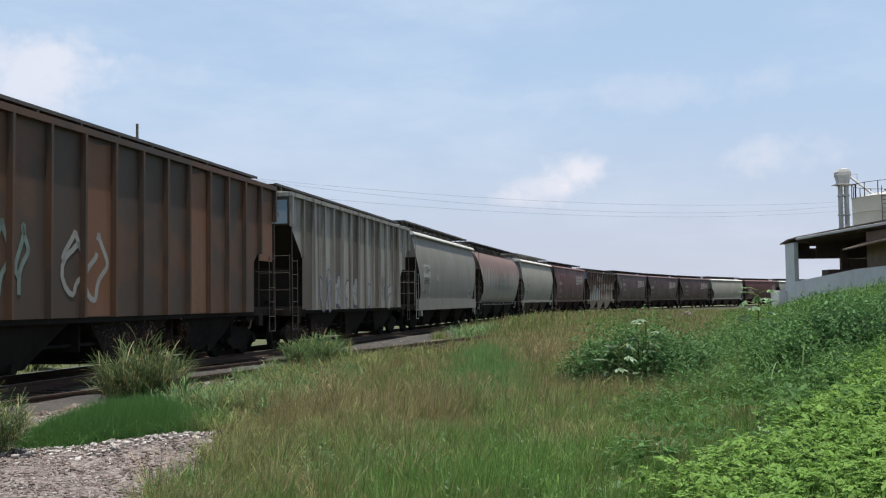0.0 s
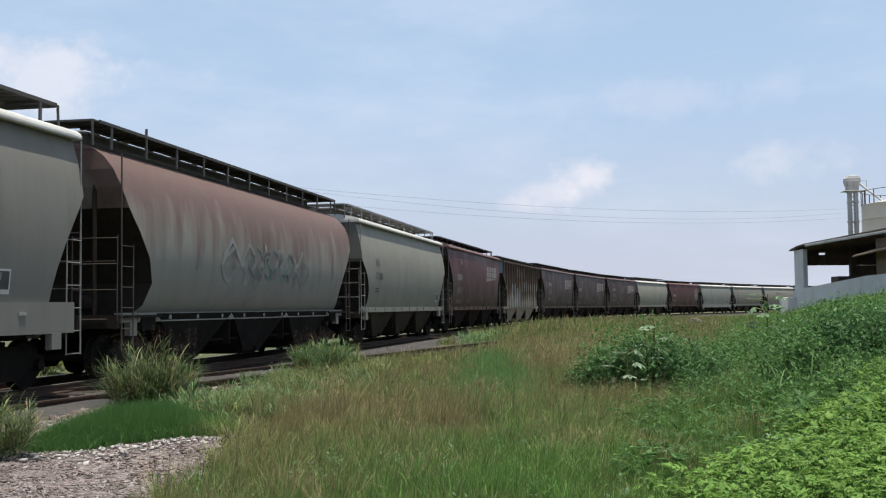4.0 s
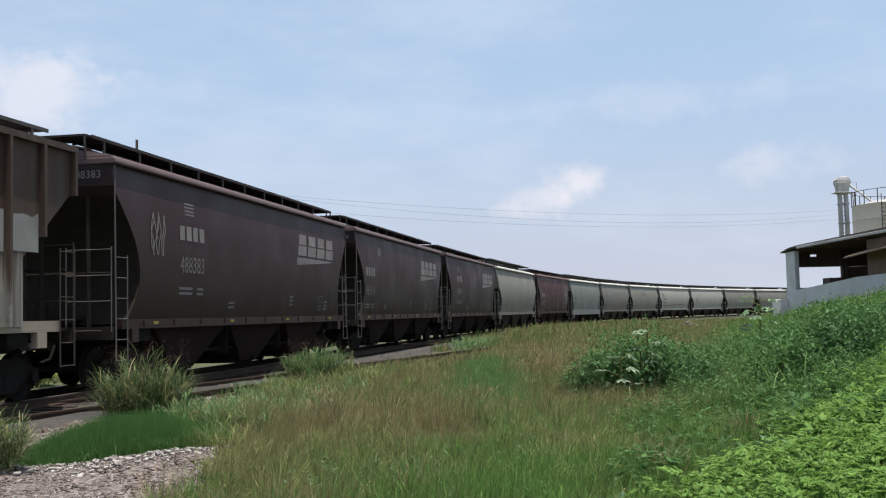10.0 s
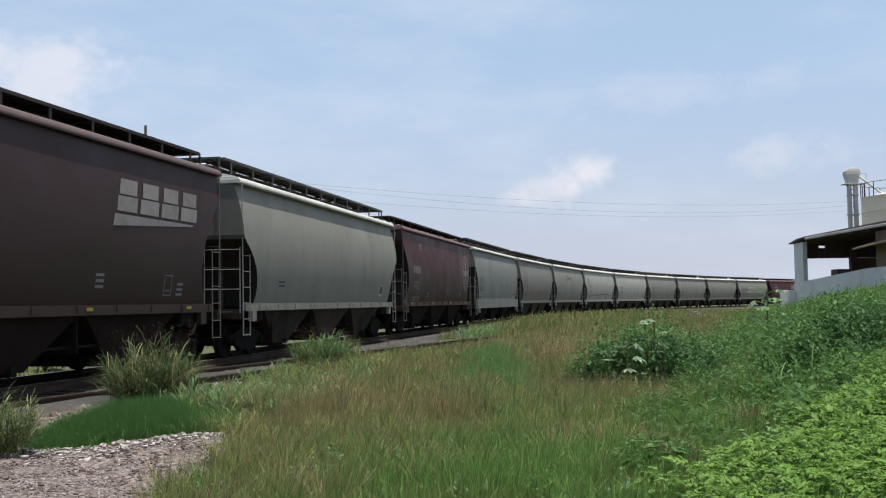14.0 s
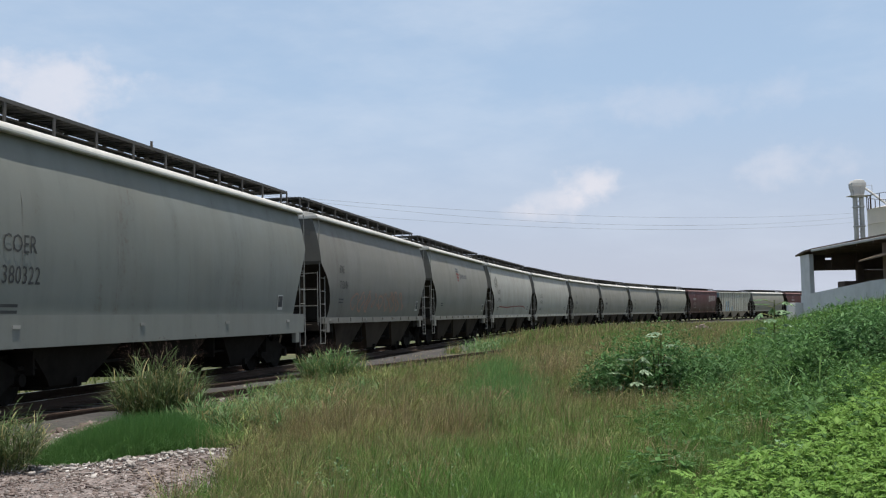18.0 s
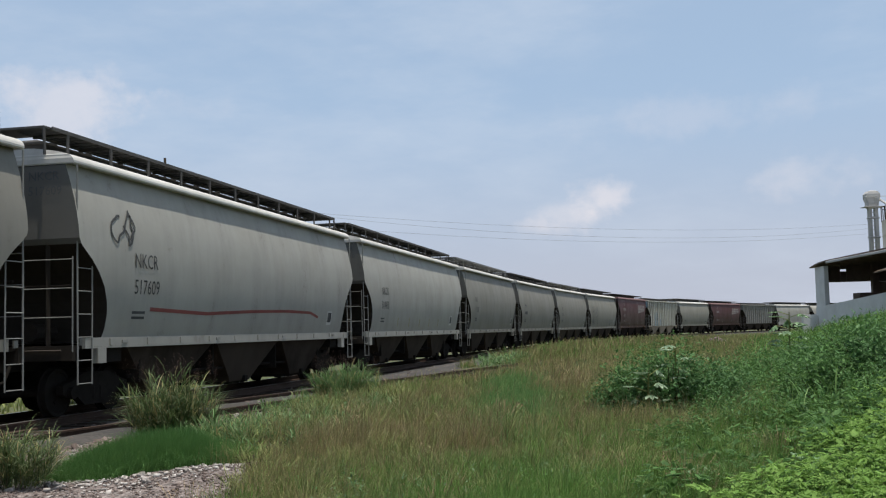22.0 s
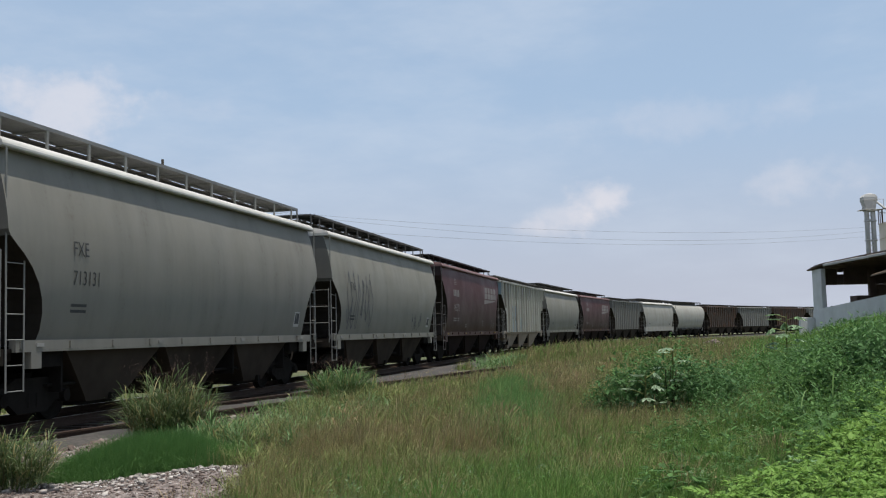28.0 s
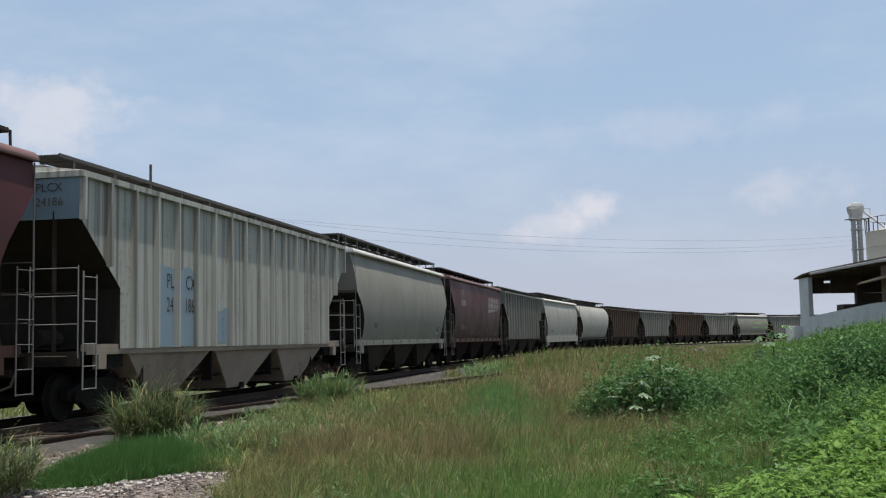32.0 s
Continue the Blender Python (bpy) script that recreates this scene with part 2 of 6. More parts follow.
LADDER = plain("grey painted grab iron", (0.22, 0.22, 0.205), 0.7, 0, 0.4, 8.0)
RAIL = plain("rusty rail steel", (0.060, 0.038, 0.028), 0.75, 0.2, 0.5, 9.0)
RAILTOP = plain("worn rail head", (0.34, 0.31, 0.29), 0.38, 0.8, 0.3, 3.0)
TIE = plain("weathered creosoted timber", (0.045, 0.035, 0.028), 0.95, 0.0, 0.6, 14.0, spec=0.08)
WHITE = plain("faded white stencil paint", (0.23, 0.21, 0.20), 0.75, 0, 0.45, 4.0, 0.0, other=(0.12, 0.09, 0.085))
BLACK = plain("worn black stencil paint", (0.045, 0.045, 0.046), 0.7, 0, 0.4, 5.0, 0.0, other=(0.13, 0.13, 0.12))
YELLOW = plain("yellow reflective tape", (0.30, 0.22, 0.05), 0.5, 0, 0.4, 5.0, 0.0)
ORANGE = plain("faded orange spray paint", (0.30, 0.165, 0.115), 0.7, 0, 0.6, 2.0, 0.0, other=(0.28, 0.24, 0.2))
REDSPRAY = plain("red spray paint", (0.22, 0.065, 0.055), 0.7, 0, 0.5, 3.0, 0.0)
INK = plain("thin grey marker scrawl", (0.10, 0.105, 0.11), 0.7, 0, 0.5, 3.0, 0.0)
BLUESPRAY = plain("dark blue spray paint", (0.06, 0.08, 0.13), 0.7, 0, 0.5, 3.0, 0.0)
TEALSPRAY = plain("pale teal spray paint", (0.15, 0.20, 0.175), 0.7, 0, 0.6, 3.0, 0.0)
CHALK = plain("off-white spray paint", (0.25, 0.245, 0.225), 0.7, 0, 0.7, 1.6, 0.0)

# ---- geometry helpers ----


def part(name, bm, material, parent=None, label=""):
    me = bpy.data.meshes.new(name)
    bm.to_mesh(me)
    bm.free()
    return piece(name, me, material, parent, label)


def piece(name, me, material, parent=None, label="", at=None):
    if material and not me.materials:
        me.materials.append(material)
    ob = new(name, me)
    if at is not None:
        ob.matrix_basis = at
    ob.parent = parent
    if label:
        ob["label"] = label
    return ob


def mesh(bm, name="piece", smooth=False):
    me = bpy.data.meshes.new(name)
    if smooth:
        for f in bm.faces:
            f.smooth = True
    bm.to_mesh(me)
    bm.free()
    return me


def box(bm, x0, x1, y0, y1, z0, z1, m=None):
    vs = [bm.verts.new((x, y, z)) for x in (x0, x1) for y in (y0, y1) for z in (z0, z1)]
    for q in ((0, 1, 3, 2), (4, 6, 7, 5), (0, 4, 5, 1), (2, 3, 7, 6), (0, 2, 6, 4), (1, 5, 7, 3)):
        bm.faces.new([vs[i] for i in q])
    if m is not None:
        for v in vs:
            v.co = m @ v.co
    return vs


def tube(bm, a, b, r, n=6, r2=None):
    a, b = Vector(a), Vector(b)
    q = (b - a).to_track_quat("Z", "Y")
    rings = [[bm.verts.new(p + q @ Vector((rr * math.cos(2 * math.pi * i / n), rr * math.sin(2 * math.pi * i / n), 0))) for i in range(n)] for p, rr in ((a, r), (b, r if r2 is None else r2))]
    for i in range(n):
        j = (i + 1) % n
        bm.faces.new((rings[0][i], rings[0][j], rings[1][j], rings[1][i]))
    bm.faces.new(rings[0][::-1]), bm.faces.new(rings[1])


def rings(bm, levels, cap=True):
    """A shell of stacked rectangles: rows of z, half length, half width (and middle x)."""
    made = []
    for z, lx, w, *mid in levels:
        m = mid[0] if mid else 0.0
        made.append([bm.verts.new(p) for p in ((m - lx, -w, z), (m + lx, -w, z), (m + lx, w, z), (m - lx, w, z))])
    for a, b in zip(made, made[1:]):
        for i in range(4):
            j = (i + 1) % 4
            bm.faces.new((a[i], a[j], b[j], b[i]))
    if cap:
        bm.faces.new(made[0][::-1]), bm.faces.new(made[-1])
    return made


def disc(bm, prof, n=20, axis="Y"):
    """A turned shape about y: rows of radius, y."""
    made = []
    for r, y in prof:
        made.append([bm.verts.new((r * math.cos(2 * math.pi * i / n), y, r * math.sin(2 * math.pi * i / n))) for i in range(n)])
    for a, b in zip(made, made[1:]):
        for i in range(n):
            j = (i + 1) % n
            bm.faces.new((a[i], b[i], b[j], a[j]))
    bm.faces.new(made[0]), bm.faces.new(made[-1][::-1])


def ribbon(bm, pts, w):
    """A flat stroke through points of x, z at y = 0."""
    pts = [Vector((x, 0, z)) for x, z in pts]
    prev = None
    for i, p in enumerate(pts):
        d = (pts[min(i + 1, len(pts) - 1)] - pts[max(i - 1, 0)]).normalized()
        n = Vector((-d.z, 0, d.x)) * w * 0.5
        cur = (bm.verts.new(p - n), bm.verts.new(p + n))
        if prev:
            bm.faces.new((prev[0], cur[0], cur[1], prev[1]))
        prev = cur


# ---- the line of the track ----
TRACK_X, TRACK_Y, TRACK_T = -7.345, 23.236, 0.18256
BEND = (-0.0322, 0.2667, -0.0785, 0.0081)
S0, S1, STEP = -440, 640, 0.5
ss = np.arange(S0, S1 + STEP, STEP)
su = np.clip(ss, -25, 225) / 100
th = TRACK_T + sum(k * su ** (i + 1) for i, k in enumerate(BEND))
i0 = int(round(-S0 / STEP))
xs, ys = np.cumsum(np.sin(th)) * STEP, np.cumsum(np.cos(th)) * STEP
xs, ys = xs - xs[i0] + TRACK_X, ys - ys[i0] + TRACK_Y


def on_track(s, side=0.0, z=0.0):
    """A place s metres along the line, side metres towards the camera's side."""
    x, y, h = np.interp(s, ss, xs), np.interp(s, ss, ys), np.interp(s, ss, th)
    return Vector((x + side * math.cos(h), y - side * math.sin(h), z))


def track_pose(s, reach=6.3):
    """The pose of a car whose trucks stand on the line, its x axis along the line."""
    a, b = on_track(s - reach), on_track(s + reach)
    c, d = (a + b) / 2, b - a
    return pose(c.x, c.y, 0, 0, 0, math.degrees(math.atan2(d.y, d.x)))


def travelled(t):
    return 11.4276 * t + 1.24e-4 * t ** 2 + 6.773e-4 * t ** 3 - 1.39978e-5 * t ** 4


COUPLINGS = [-10.4, 7.06, 24.52, 42.1, 59.55, 76.15, 94.0, 111.28, 129.08, 146.72, 163.95, 181.7, 199.42, 216.6, 233.0, 249.45, 267.15, 285.35,
             302.0, 318.5, 334.72, 351.22, 368.15, 385.9, 403.1, 420.3, 437.95, 455.9, 473.2, 491.0, 508.8, 526.5, 543.6, 560.6, 577.9, 595.3]
RAIL_Z = -0.2               # top of the rail, lowered to fit the camera's view

# ---- covered hopper cars ----
HALF = 7.80                 # half the body's length at the top, set anew for each car
HALVES = [round((b - a - 1.45) / 2, 1) for a, b in zip(COUPLINGS, COUPLINGS[1:])]
RIBBED, LOWER = ("ribbed", "deep"), {"ribbed": -0.22, "deep": -0.16, "curved": 0.03, "skirted": 0.03, "flared": -0.06}
CACHE = {}


def cached(key, build, smooth=False):
    """The mesh of that key, built once."""
    if key not in CACHE:
        bm = bmesh.new()
        build(bm)
        bmesh.ops.recalc_face_normals(bm, faces=bm.faces)
        CACHE[key] = mesh(bm, key[0], smooth)
    return CACHE[key]


# rows of height, length beyond the half length, half width for each kind of body
SHELLS = {
    "curved": [(1.10, -0.98, 1.42), (1.35, -1.02, 1.50), (1.62, -1.01, 1.555), (1.85, -0.95, 1.588), (2.1, -0.83, 1.612), (2.35, -0.63, 1.624), (2.55, -0.41, 1.627), (2.7, -0.20, 1.625), (2.82, -0.05, 1.62), (2.92, 0.0, 1.613), (3.15, 0.0, 1.592), (3.4, 0.0, 1.553), (3.7, 0.0, 1.488), (4.0, 0.0, 1.405), (4.24, 0.0, 1.33)],
    "flared": [(1.10, -0.62, 1.41), (1.30, -0.78, 1.47), (1.6, -0.95, 1.52), (1.9, -1.04, 1.548), (2.2, -1.03, 1.566), (2.5, -0.94, 1.576), (2.8, -0.78, 1.578), (3.1, -0.55, 1.572), (3.35, -0.33, 1.562), (3.6, -0.12, 1.545), (3.8, 0.0, 1.53), (4.0, 0.0, 1.51), (4.24, 0.0, 1.475)],
    "deep": [(0.94, -1.50, 1.49), (2.25, -1.50, 1.49), (3.45, -0.05, 1.49), (4.30, 0.0, 1.49)],
    "ribbed": [(1.10, -1.50, 1.49), (2.25, -1.50, 1.49), (3.45, -0.05, 1.49), (4.20, 0.0, 1.49)],
    "barrel": [(1.0, -1.0, 1.16), (1.25, -1.2, 1.40), (1.7, -1.3, 1.56), (2.2, -1.05, 1.635), (2.7, -0.6, 1.65), (3.15, -0.2, 1.62), (3.55, -0.05, 1.53), (3.9, 0.0, 1.38), (4.15, 0.0, 1.18), (4.3, 0.0, 0.98)],
    "skirted": [(1.05, -1.02, 1.49), (1.5, -0.95, 1.55), (1.9, -0.82, 1.585), (2.3, -0.62, 1.605), (2.7, -0.36, 1.605), (3.0, -0.14, 1.59), (3.2, 0.0, 1.572), (3.5, 0.0, 1.53), (3.75, 0.0, 1.475), (4.0, 0.0, 1.405), (4.24, 0.0, 1.33)],
}


def shell_rows(kind):
    return [(z, HALF + d, w) for z, d, w in SHELLS[kind]]


def width_at(kind, z):
    rows = SHELLS[kind]
    return float(np.interp(z, [r[0] for r in rows], [r[2] for r in rows]))


def shell_sides(bm, kind):
    """The two side sheets, with the slight dents of old plate, and the floor between them."""
    rows, nx = shell_rows(kind), 1 if kind in RIBBED else 36
    fine = []
    for a, b in zip(rows, rows[1:]):
        k = 1 if kind in RIBBED or b[0] - a[0] < 0.22 else 2
        fine += [tuple(a[j] + (b[j] - a[j]) * i / k for j in range(3)) for i in range(k)]
    fine.append(rows[-1])
    for side in (-1, 1):
        grid = []
        for z, lx, w in fine:
            edge = min(1.0, (z - rows[0][0]) * 2, (rows[-1][0] - z) * 3)
            line = []
            for i in range(nx + 1):
                x = -lx + 2 * lx * i / nx
                d = 0 if nx == 1 else 0.011 * edge * min(1, (lx - abs(x)) * 1.5) * (noise.noise((x * 0.55, z * 0.9, 3.7 + side)) + 0.55 * noise.noise((x * 1.7, z * 1.3, 8.1)))
                line.append(bm.verts.new((x, side * (w + d), z)))
            grid.append(line)
        for a, b in zip(grid, grid[1:]):
            for i in range(nx):
                f = bm.faces.new((a[i], a[i + 1], b[i + 1], b[i]) if side < 0 else (a[i + 1], a[i], b[i], b[i + 1]))
                f.smooth = kind not in RIBBED
    z, lx, w = rows[0]
    bm.faces.new([bm.verts.new(p) for p in ((-lx, w, z), (lx, w, z), (lx, -w, z), (-lx, -w, z))])


def end_piece(bm, kind, sign, upper):
    zc = {"curved": 2.82, "flared": 3.6, "ribbed": 3.45, "deep": 3.45, "barrel": 3.15, "skirted": 3.2}[kind]
    rows = [r for r in shell_rows(kind) if (r[0] >= zc - 0.001 if upper else r[0] <= zc + 0.001)]
    for a, b in zip(rows, rows[1:]):
        q = [bm.verts.new(p) for p in ((sign * a[1], -a[2], a[0]), (sign * a[1], a[2], a[0]), (sign * b[1], b[2], b[0]), (sign * b[1], -b[2], b[0]))]
        bm.faces.new(q if sign > 0 else q[::-1])
    bmesh.ops.remove_doubles(bm, verts=bm.verts, dist=0.001)


def roof(bm, kind):
    if kind == "barrel":
        rows = [(4.3, HALF + 0.02, 0.985), (4.38, HALF + 0.02, 0.80), (4.43, HALF, 0.5), (4.44, HALF - 0.05, 0.2)]
    elif kind == "deep":
        rows = [(4.30, HALF + 0.02, 1.50), (4.30, HALF + 0.04, 1.60), (4.42, HALF + 0.04, 1.60), (4.43, HALF + 0.02, 1.52), (4.50, HALF, 0.9), (4.53, HALF, 0.3)]
    elif kind == "ribbed":
        rows = [(4.20, HALF + 0.02, 1.50), (4.20, HALF + 0.04, 1.60), (4.31, HALF + 0.04, 1.60), (4.32, HALF + 0.02, 1.52), (4.40, HALF, 0.9), (4.43, HALF, 0.3)]
    else:
        w, e = SHELLS[kind][-1][2], 1.515 if kind in ("curved", "skirted") else 1.585
        rows = [(4.24, HALF, w), (4.22, HALF + 0.02, e - 0.02), (4.24, HALF + 0.03, e), (4.275, HALF + 0.03, e), (4.32, HALF + 0.03, e - 0.02), (4.36, HALF + 0.02, e - 0.055), (4.39, HALF + 0.02, e - 0.105), (4.405, HALF + 0.01, e - 0.16), (4.46, HALF, 1.15), (4.53, HALF - 0.02, 0.7), (4.55, HALF - 0.05, 0.2)]
    rings(bm, rows)


def sill(bm, kind, side):
    y = {"curved": 1.46, "flared": 1.46, "ribbed": 1.40, "deep": 1.40, "barrel": 1.30, "skirted": 1.56}[kind] * side
    t = 0.06 * side
    lo, hi = {"skirted": (0.80, 1.3), "barrel": (0.94, 1.10), "deep": (0.87, 1.03)}.get(kind, (1.03, 1.19))
    lx = HALF - 0.35
    ya, yb = sorted((y - t, y + t))
    box(bm, -lx, lx, ya, yb, lo, hi)
    box(bm, -lx, lx, *sorted((y - t * 2.5, y + t * 0.99)), lo - 0.03, lo - 0.002)
    for k in range(-5, 6 if kind in ("curved", "flared", "barrel") else -5):          # tie-down brackets
        x = k * 1.42 + 0.2
        box(bm, x - 0.05, x + 0.05, *sorted((y + t * 1.01, y + t * 1.5)), lo + 0.02, hi - 0.02)
    for x in (-lx + 0.55, lx - 0.55):   # jacking pads
        box(bm, x - 0.14, x + 0.14, *sorted((y - t, y + t * 1.15)), lo - 0.3, lo - 0.032)


def hopper(bm, x, long):
    rings(bm, [(0.06, 0.62, 1.10, x), (0.18, 0.74, 1.14, x), (1.08, long, 1.40, x)])


def gate(bm, x):
    box(bm, x - 0.6, x + 0.6, -0.98, 0.98, -0.01, 0.075)
    tube(bm, (x + 0.2, -1.15, 0.10), (x + 0.2, 1.15, 0.10), 0.035)
    box(bm, x + 0.12, x + 0.28, -1.2, -1.12, 0.03, 0.18)


def walkway(bm, side, solid=True):
    """A raised running board: grating bars, edge angles and brackets."""
    y0, y1, z = side * 0.36, side * 1.06, 4.86
    ya, yb = sorted((y0, y1))
    for y in (ya, yb - 0.03):
        box(bm, -HALF + 0.05, HALF - 0.05, y, y + 0.03, z - 0.05, z + 0.015)
    bars_along = 5 if solid else 12
    for k in range(bars_along):
        y = ya + 0.05 + k * (yb - ya - 0.1) / (bars_along - 1)
        box(bm, -HALF + 0.06, HALF - 0.06, y - 0.012, y + 0.012, z - 0.025, z)
    # Added plate, so that the open grating reads closed from the camera.
    if solid:
        box(bm, -HALF + 0.06, HALF - 0.06, ya + 0.032, yb - 0.032, z - 0.018, z - 0.010)
    n = 58 if solid else 260
    for k in range(n + 1):
        x = -HALF + 0.1 + k * (2 * HALF - 0.2) / n
        box(bm, x - 0.012, x + 0.012, ya + 0.03, yb - 0.03, z - 0.036, z - 0.004)


def bracket(bm, x, side):
    box(bm, x - 0.035, x + 0.035, *sorted((side * 1.025, side * 1.055)), 4.36, 4.84)
    box(bm, x - 0.03, x + 0.03, *sorted((side * 0.36, side * 1.05)), 4.78, 4.82)


def hatch(bm):
    """The trough hatch down the middle of the roof, with its battens."""
    box(bm, -HALF + 0.9, HALF - 0.9, -0.33, 0.33, 4.4, 4.76)
    rings(bm, [(4.76, HALF - 0.86, 0.345), (4.80, HALF - 0.86, 0.345), (4.84, HALF - 0.9, 0.2)])
    for k in range(12):
        x = -HALF + 1.3 + k * (2 * HALF - 2.6) / 11
        box(bm, x - 0.03, x + 0.03, -0.345, 0.345, 4.78, 4.85)


def crossover(bm, sign):
    """The end step of the walkways, and its hanger rails."""
    x = sign * HALF
    box(bm, *sorted((x - sign * 0.62, x + sign * 0.12)), -1.0, 1.0, 4.83, 4.87)
    for y in (-0.98, 0.98):
        tube(bm, (x + sign * 0.1, y, 4.84), (x + sign * 0.1, y * 1.02, 4.36), 0.025)


def ladder(bm, sign, side, tall):
    """A side ladder by the end of the car, on its corner post."""
    x0, x1 = sign * (HALF - 0.04), sign * (HALF - 0.5)
    y = side * 1.56
    tube(bm, (x0, y, 0.38), (x0, y * (0.985 if tall else 1.0), 4.2 if tall else 2.5), 0.016)
    tube(bm, (x1, y, 0.38), (x1, y, 2.45), 0.014)
    for k in range(6):
        z = 0.40 + k * 0.40
        tube(bm, (x0, y, z), (x1, y, z), 0.010)


def end_frame(bm, sign):
    """End sill, platform, shear plate and braces below the slope sheet."""
    x0, x1 = sign * (HALF - 2.0), sign * (HALF + 0.02)
    box(bm, *sorted((x0, x1)), -1.45, 1.45, 1.0, 1.055)
    box(bm, *sorted((x1 - sign * 0.10, x1 + sign * 0.02)), -1.5, 1.5, 0.80, 1.06)
    for y in (-0.95, 0.95):
        tube(bm, (x1 - sign * 0.12, y, 1.05), (x1 - sign * 0.10, y, 3.6), 0.05, 4)
    tube(bm, (x1 - sign * 0.1, -1.4, 2.1), (x1 - sign * 0.1, 1.4, 2.1), 0.02)
    tube(bm, (x1 - sign * 0.5, 0.3, 1.06), (x1 - sign * 0.5, 0.3, 1.6), 0.16, 10)
    tube(bm, (x1 - sign * 1.1, -0.4, 1.3), (x1 - sign * 0.4, -0.4, 1.3), 0.17, 10)


def centre_sill(bm):
    box(bm, -HALF - 0.1, HALF + 0.1, -0.24, 0.24, 0.62, 0.98)
    for sign in (-1, 1):
        box(bm, *sorted((sign * (HALF - 1.8), sign * (HALF - 1.2))), -1.4, 1.4, 0.74, 1.0)


def coupler(bm, sign):
    x = sign * (HALF + 0.06)
    box(bm, *sorted((x, x + sign * 0.52)), -0.09, 0.09, 0.70, 0.87)
    rings(bm, [(0.64, 0.12, 0.13, x + sign * 0.54), (0.70, 0.15, 0.17, x + sign * 0.54), (0.86, 0.15, 0.17, x + sign * 0.54), (0.92, 0.12, 0.13, x + sign * 0.54)])
    tube(bm, (x, 0.22, 0.70), (x + sign * 0.55, 0.26, 0.32), 0.025)
    tube(bm, (x, -0.1, 0.98), (x, -1.3, 0.98), 0.015)


def brake_wheel(bm):
    n = 16
    c = [(HALF + 0.16, 0.62 + 0.26 * math.cos(2 * math.pi * i / n), 2.75 + 0.26 * math.sin(2 * math.pi * i / n)) for i in range(n)]
    for a, b in zip(c, c[1:] + c[:1]):
        tube(bm, a, b, 0.016, 5)
    for i in range(0, n, 4):
        tube(bm, (HALF + 0.14, 0.62, 2.75), c[i], 0.012, 5)
    box(bm, HALF + 0.02, HALF + 0.14, 0.5, 0.74, 2.6, 2.9)


def rigging(bm):
    """Webs between the bays, the train pipe, levers and an air reservoir."""
    for x in (-1.97, 1.97, -5.4, 5.4):
        box(bm, x - 0.03, x + 0.03, -1.30, 1.30, 0.30, 1.06)
    for y in (-1.12, 0.55, 1.12):
        tube(bm, (-5.6, y, 0.42), (5.6, y, 0.42), 0.035, 5)
    tube(bm, (4.4, 0.75, 0.66), (5.3, 0.75, 0.66), 0.2, 10)
    for x in (-6.9, -5.7, 5.7, 6.9):
        tube(bm, (x, -0.8, 0.78), (x, 0.8, 0.62), 0.045, 5)
        box(bm, x - 0.05, x + 0.05, -1.3, 1.3, 0.86, 1.0)
    for sign in (-1, 1):                # hoses by the coupler, and the uncoupling lever
        x = sign * (HALF + 0.1)
        tube(bm, (x, -0.35, 0.72), (x + sign * 0.18, -0.36, 0.46), 0.03)
        tube(bm, (x + sign * 0.18, -0.36, 0.46), (x + sign * 0.42, -0.30, 0.40), 0.03)


def truck_bolster(bm):
    box(bm, -0.2, 0.2, -1.05, 1.05, 0.45, 0.72)
    tube(bm, (0, 0, 0.7), (0, 0, 0.95), 0.25, 12)
    box(bm, -0.16, 0.16, -0.95, 0.95, 0.72, 0.84)
    for s in (-1, 1):
        for k in (-0.12, 0.12):
            tube(bm, (k, s * 1.0, 0.27), (k, s * 1.0, 0.5), 0.085, 8)
    box(bm, -0.55, -0.45, -0.9, 0.9, 0.36, 0.52), box(bm, 0.45, 0.55, -0.9, 0.9, 0.36, 0.52)


def side_frame(bm, side):
    y = side * 1.0
    out = [(-1.12, 0.56), (-1.12, 0.40), (-0.98, 0.34), (-0.68, 0.36), (-0.42, 0.18), (0.42, 0.18), (0.68, 0.36), (0.98, 0.34), (1.12, 0.40), (1.12, 0.56), (0.85, 0.62), (0.45, 0.76), (-0.45, 0.76), (-0.85, 0.62)]
    ends = []
    for dy in (-0.07, 0.07):
        ends.append([bm.verts.new((x, y + dy, z)) for x, z in out])
    for i in range(len(out)):
        j = (i + 1) % len(out)
        bm.faces.new((ends[0][i], ends[0][j], ends[1][j], ends[1][i]))
    bm.faces.new(ends[0][::-1]), bm.faces.new(ends[1])
    for x in (-0.9, 0.9):           # bearing caps
        tube(bm, (x, y, 0.42), (x, y + side * 0.16, 0.42), 0.11, 10)


def wheelset(bm):
    tube(bm, (0, -1.0, 0), (0, 1.0, 0), 0.075, 10)
    for s in (-1, 1):
        disc(bm, [(0.12, s * 0.86), (0.36, s * 0.82), (0.38, s * 0.845), (0.425, s * 0.84), (0.425, s * 0.735), (0.455, s * 0.72), (0.45, s * 0.70), (0.34, s * 0.70), (0.32, s * 0.72), (0.12, s * 0.70)][:: -s], 24)
        for k in range(2):          # a chalk mark and a hole, so that the turning shows
            a = k * math.pi
            box(bm, 0.2 * math.cos(a) - 0.03, 0.2 * math.cos(a) + 0.03, *sorted((s * 0.83, s * 0.87)), 0.2 * math.sin(a) - 0.03, 0.2 * math.sin(a) + 0.03)


def rib(bm, x, side, z0, z1):
    y = side * 1.49
    box(bm, x - 0.035, x + 0.035, *sorted((y, y + side * 0.12)), z0, z1)


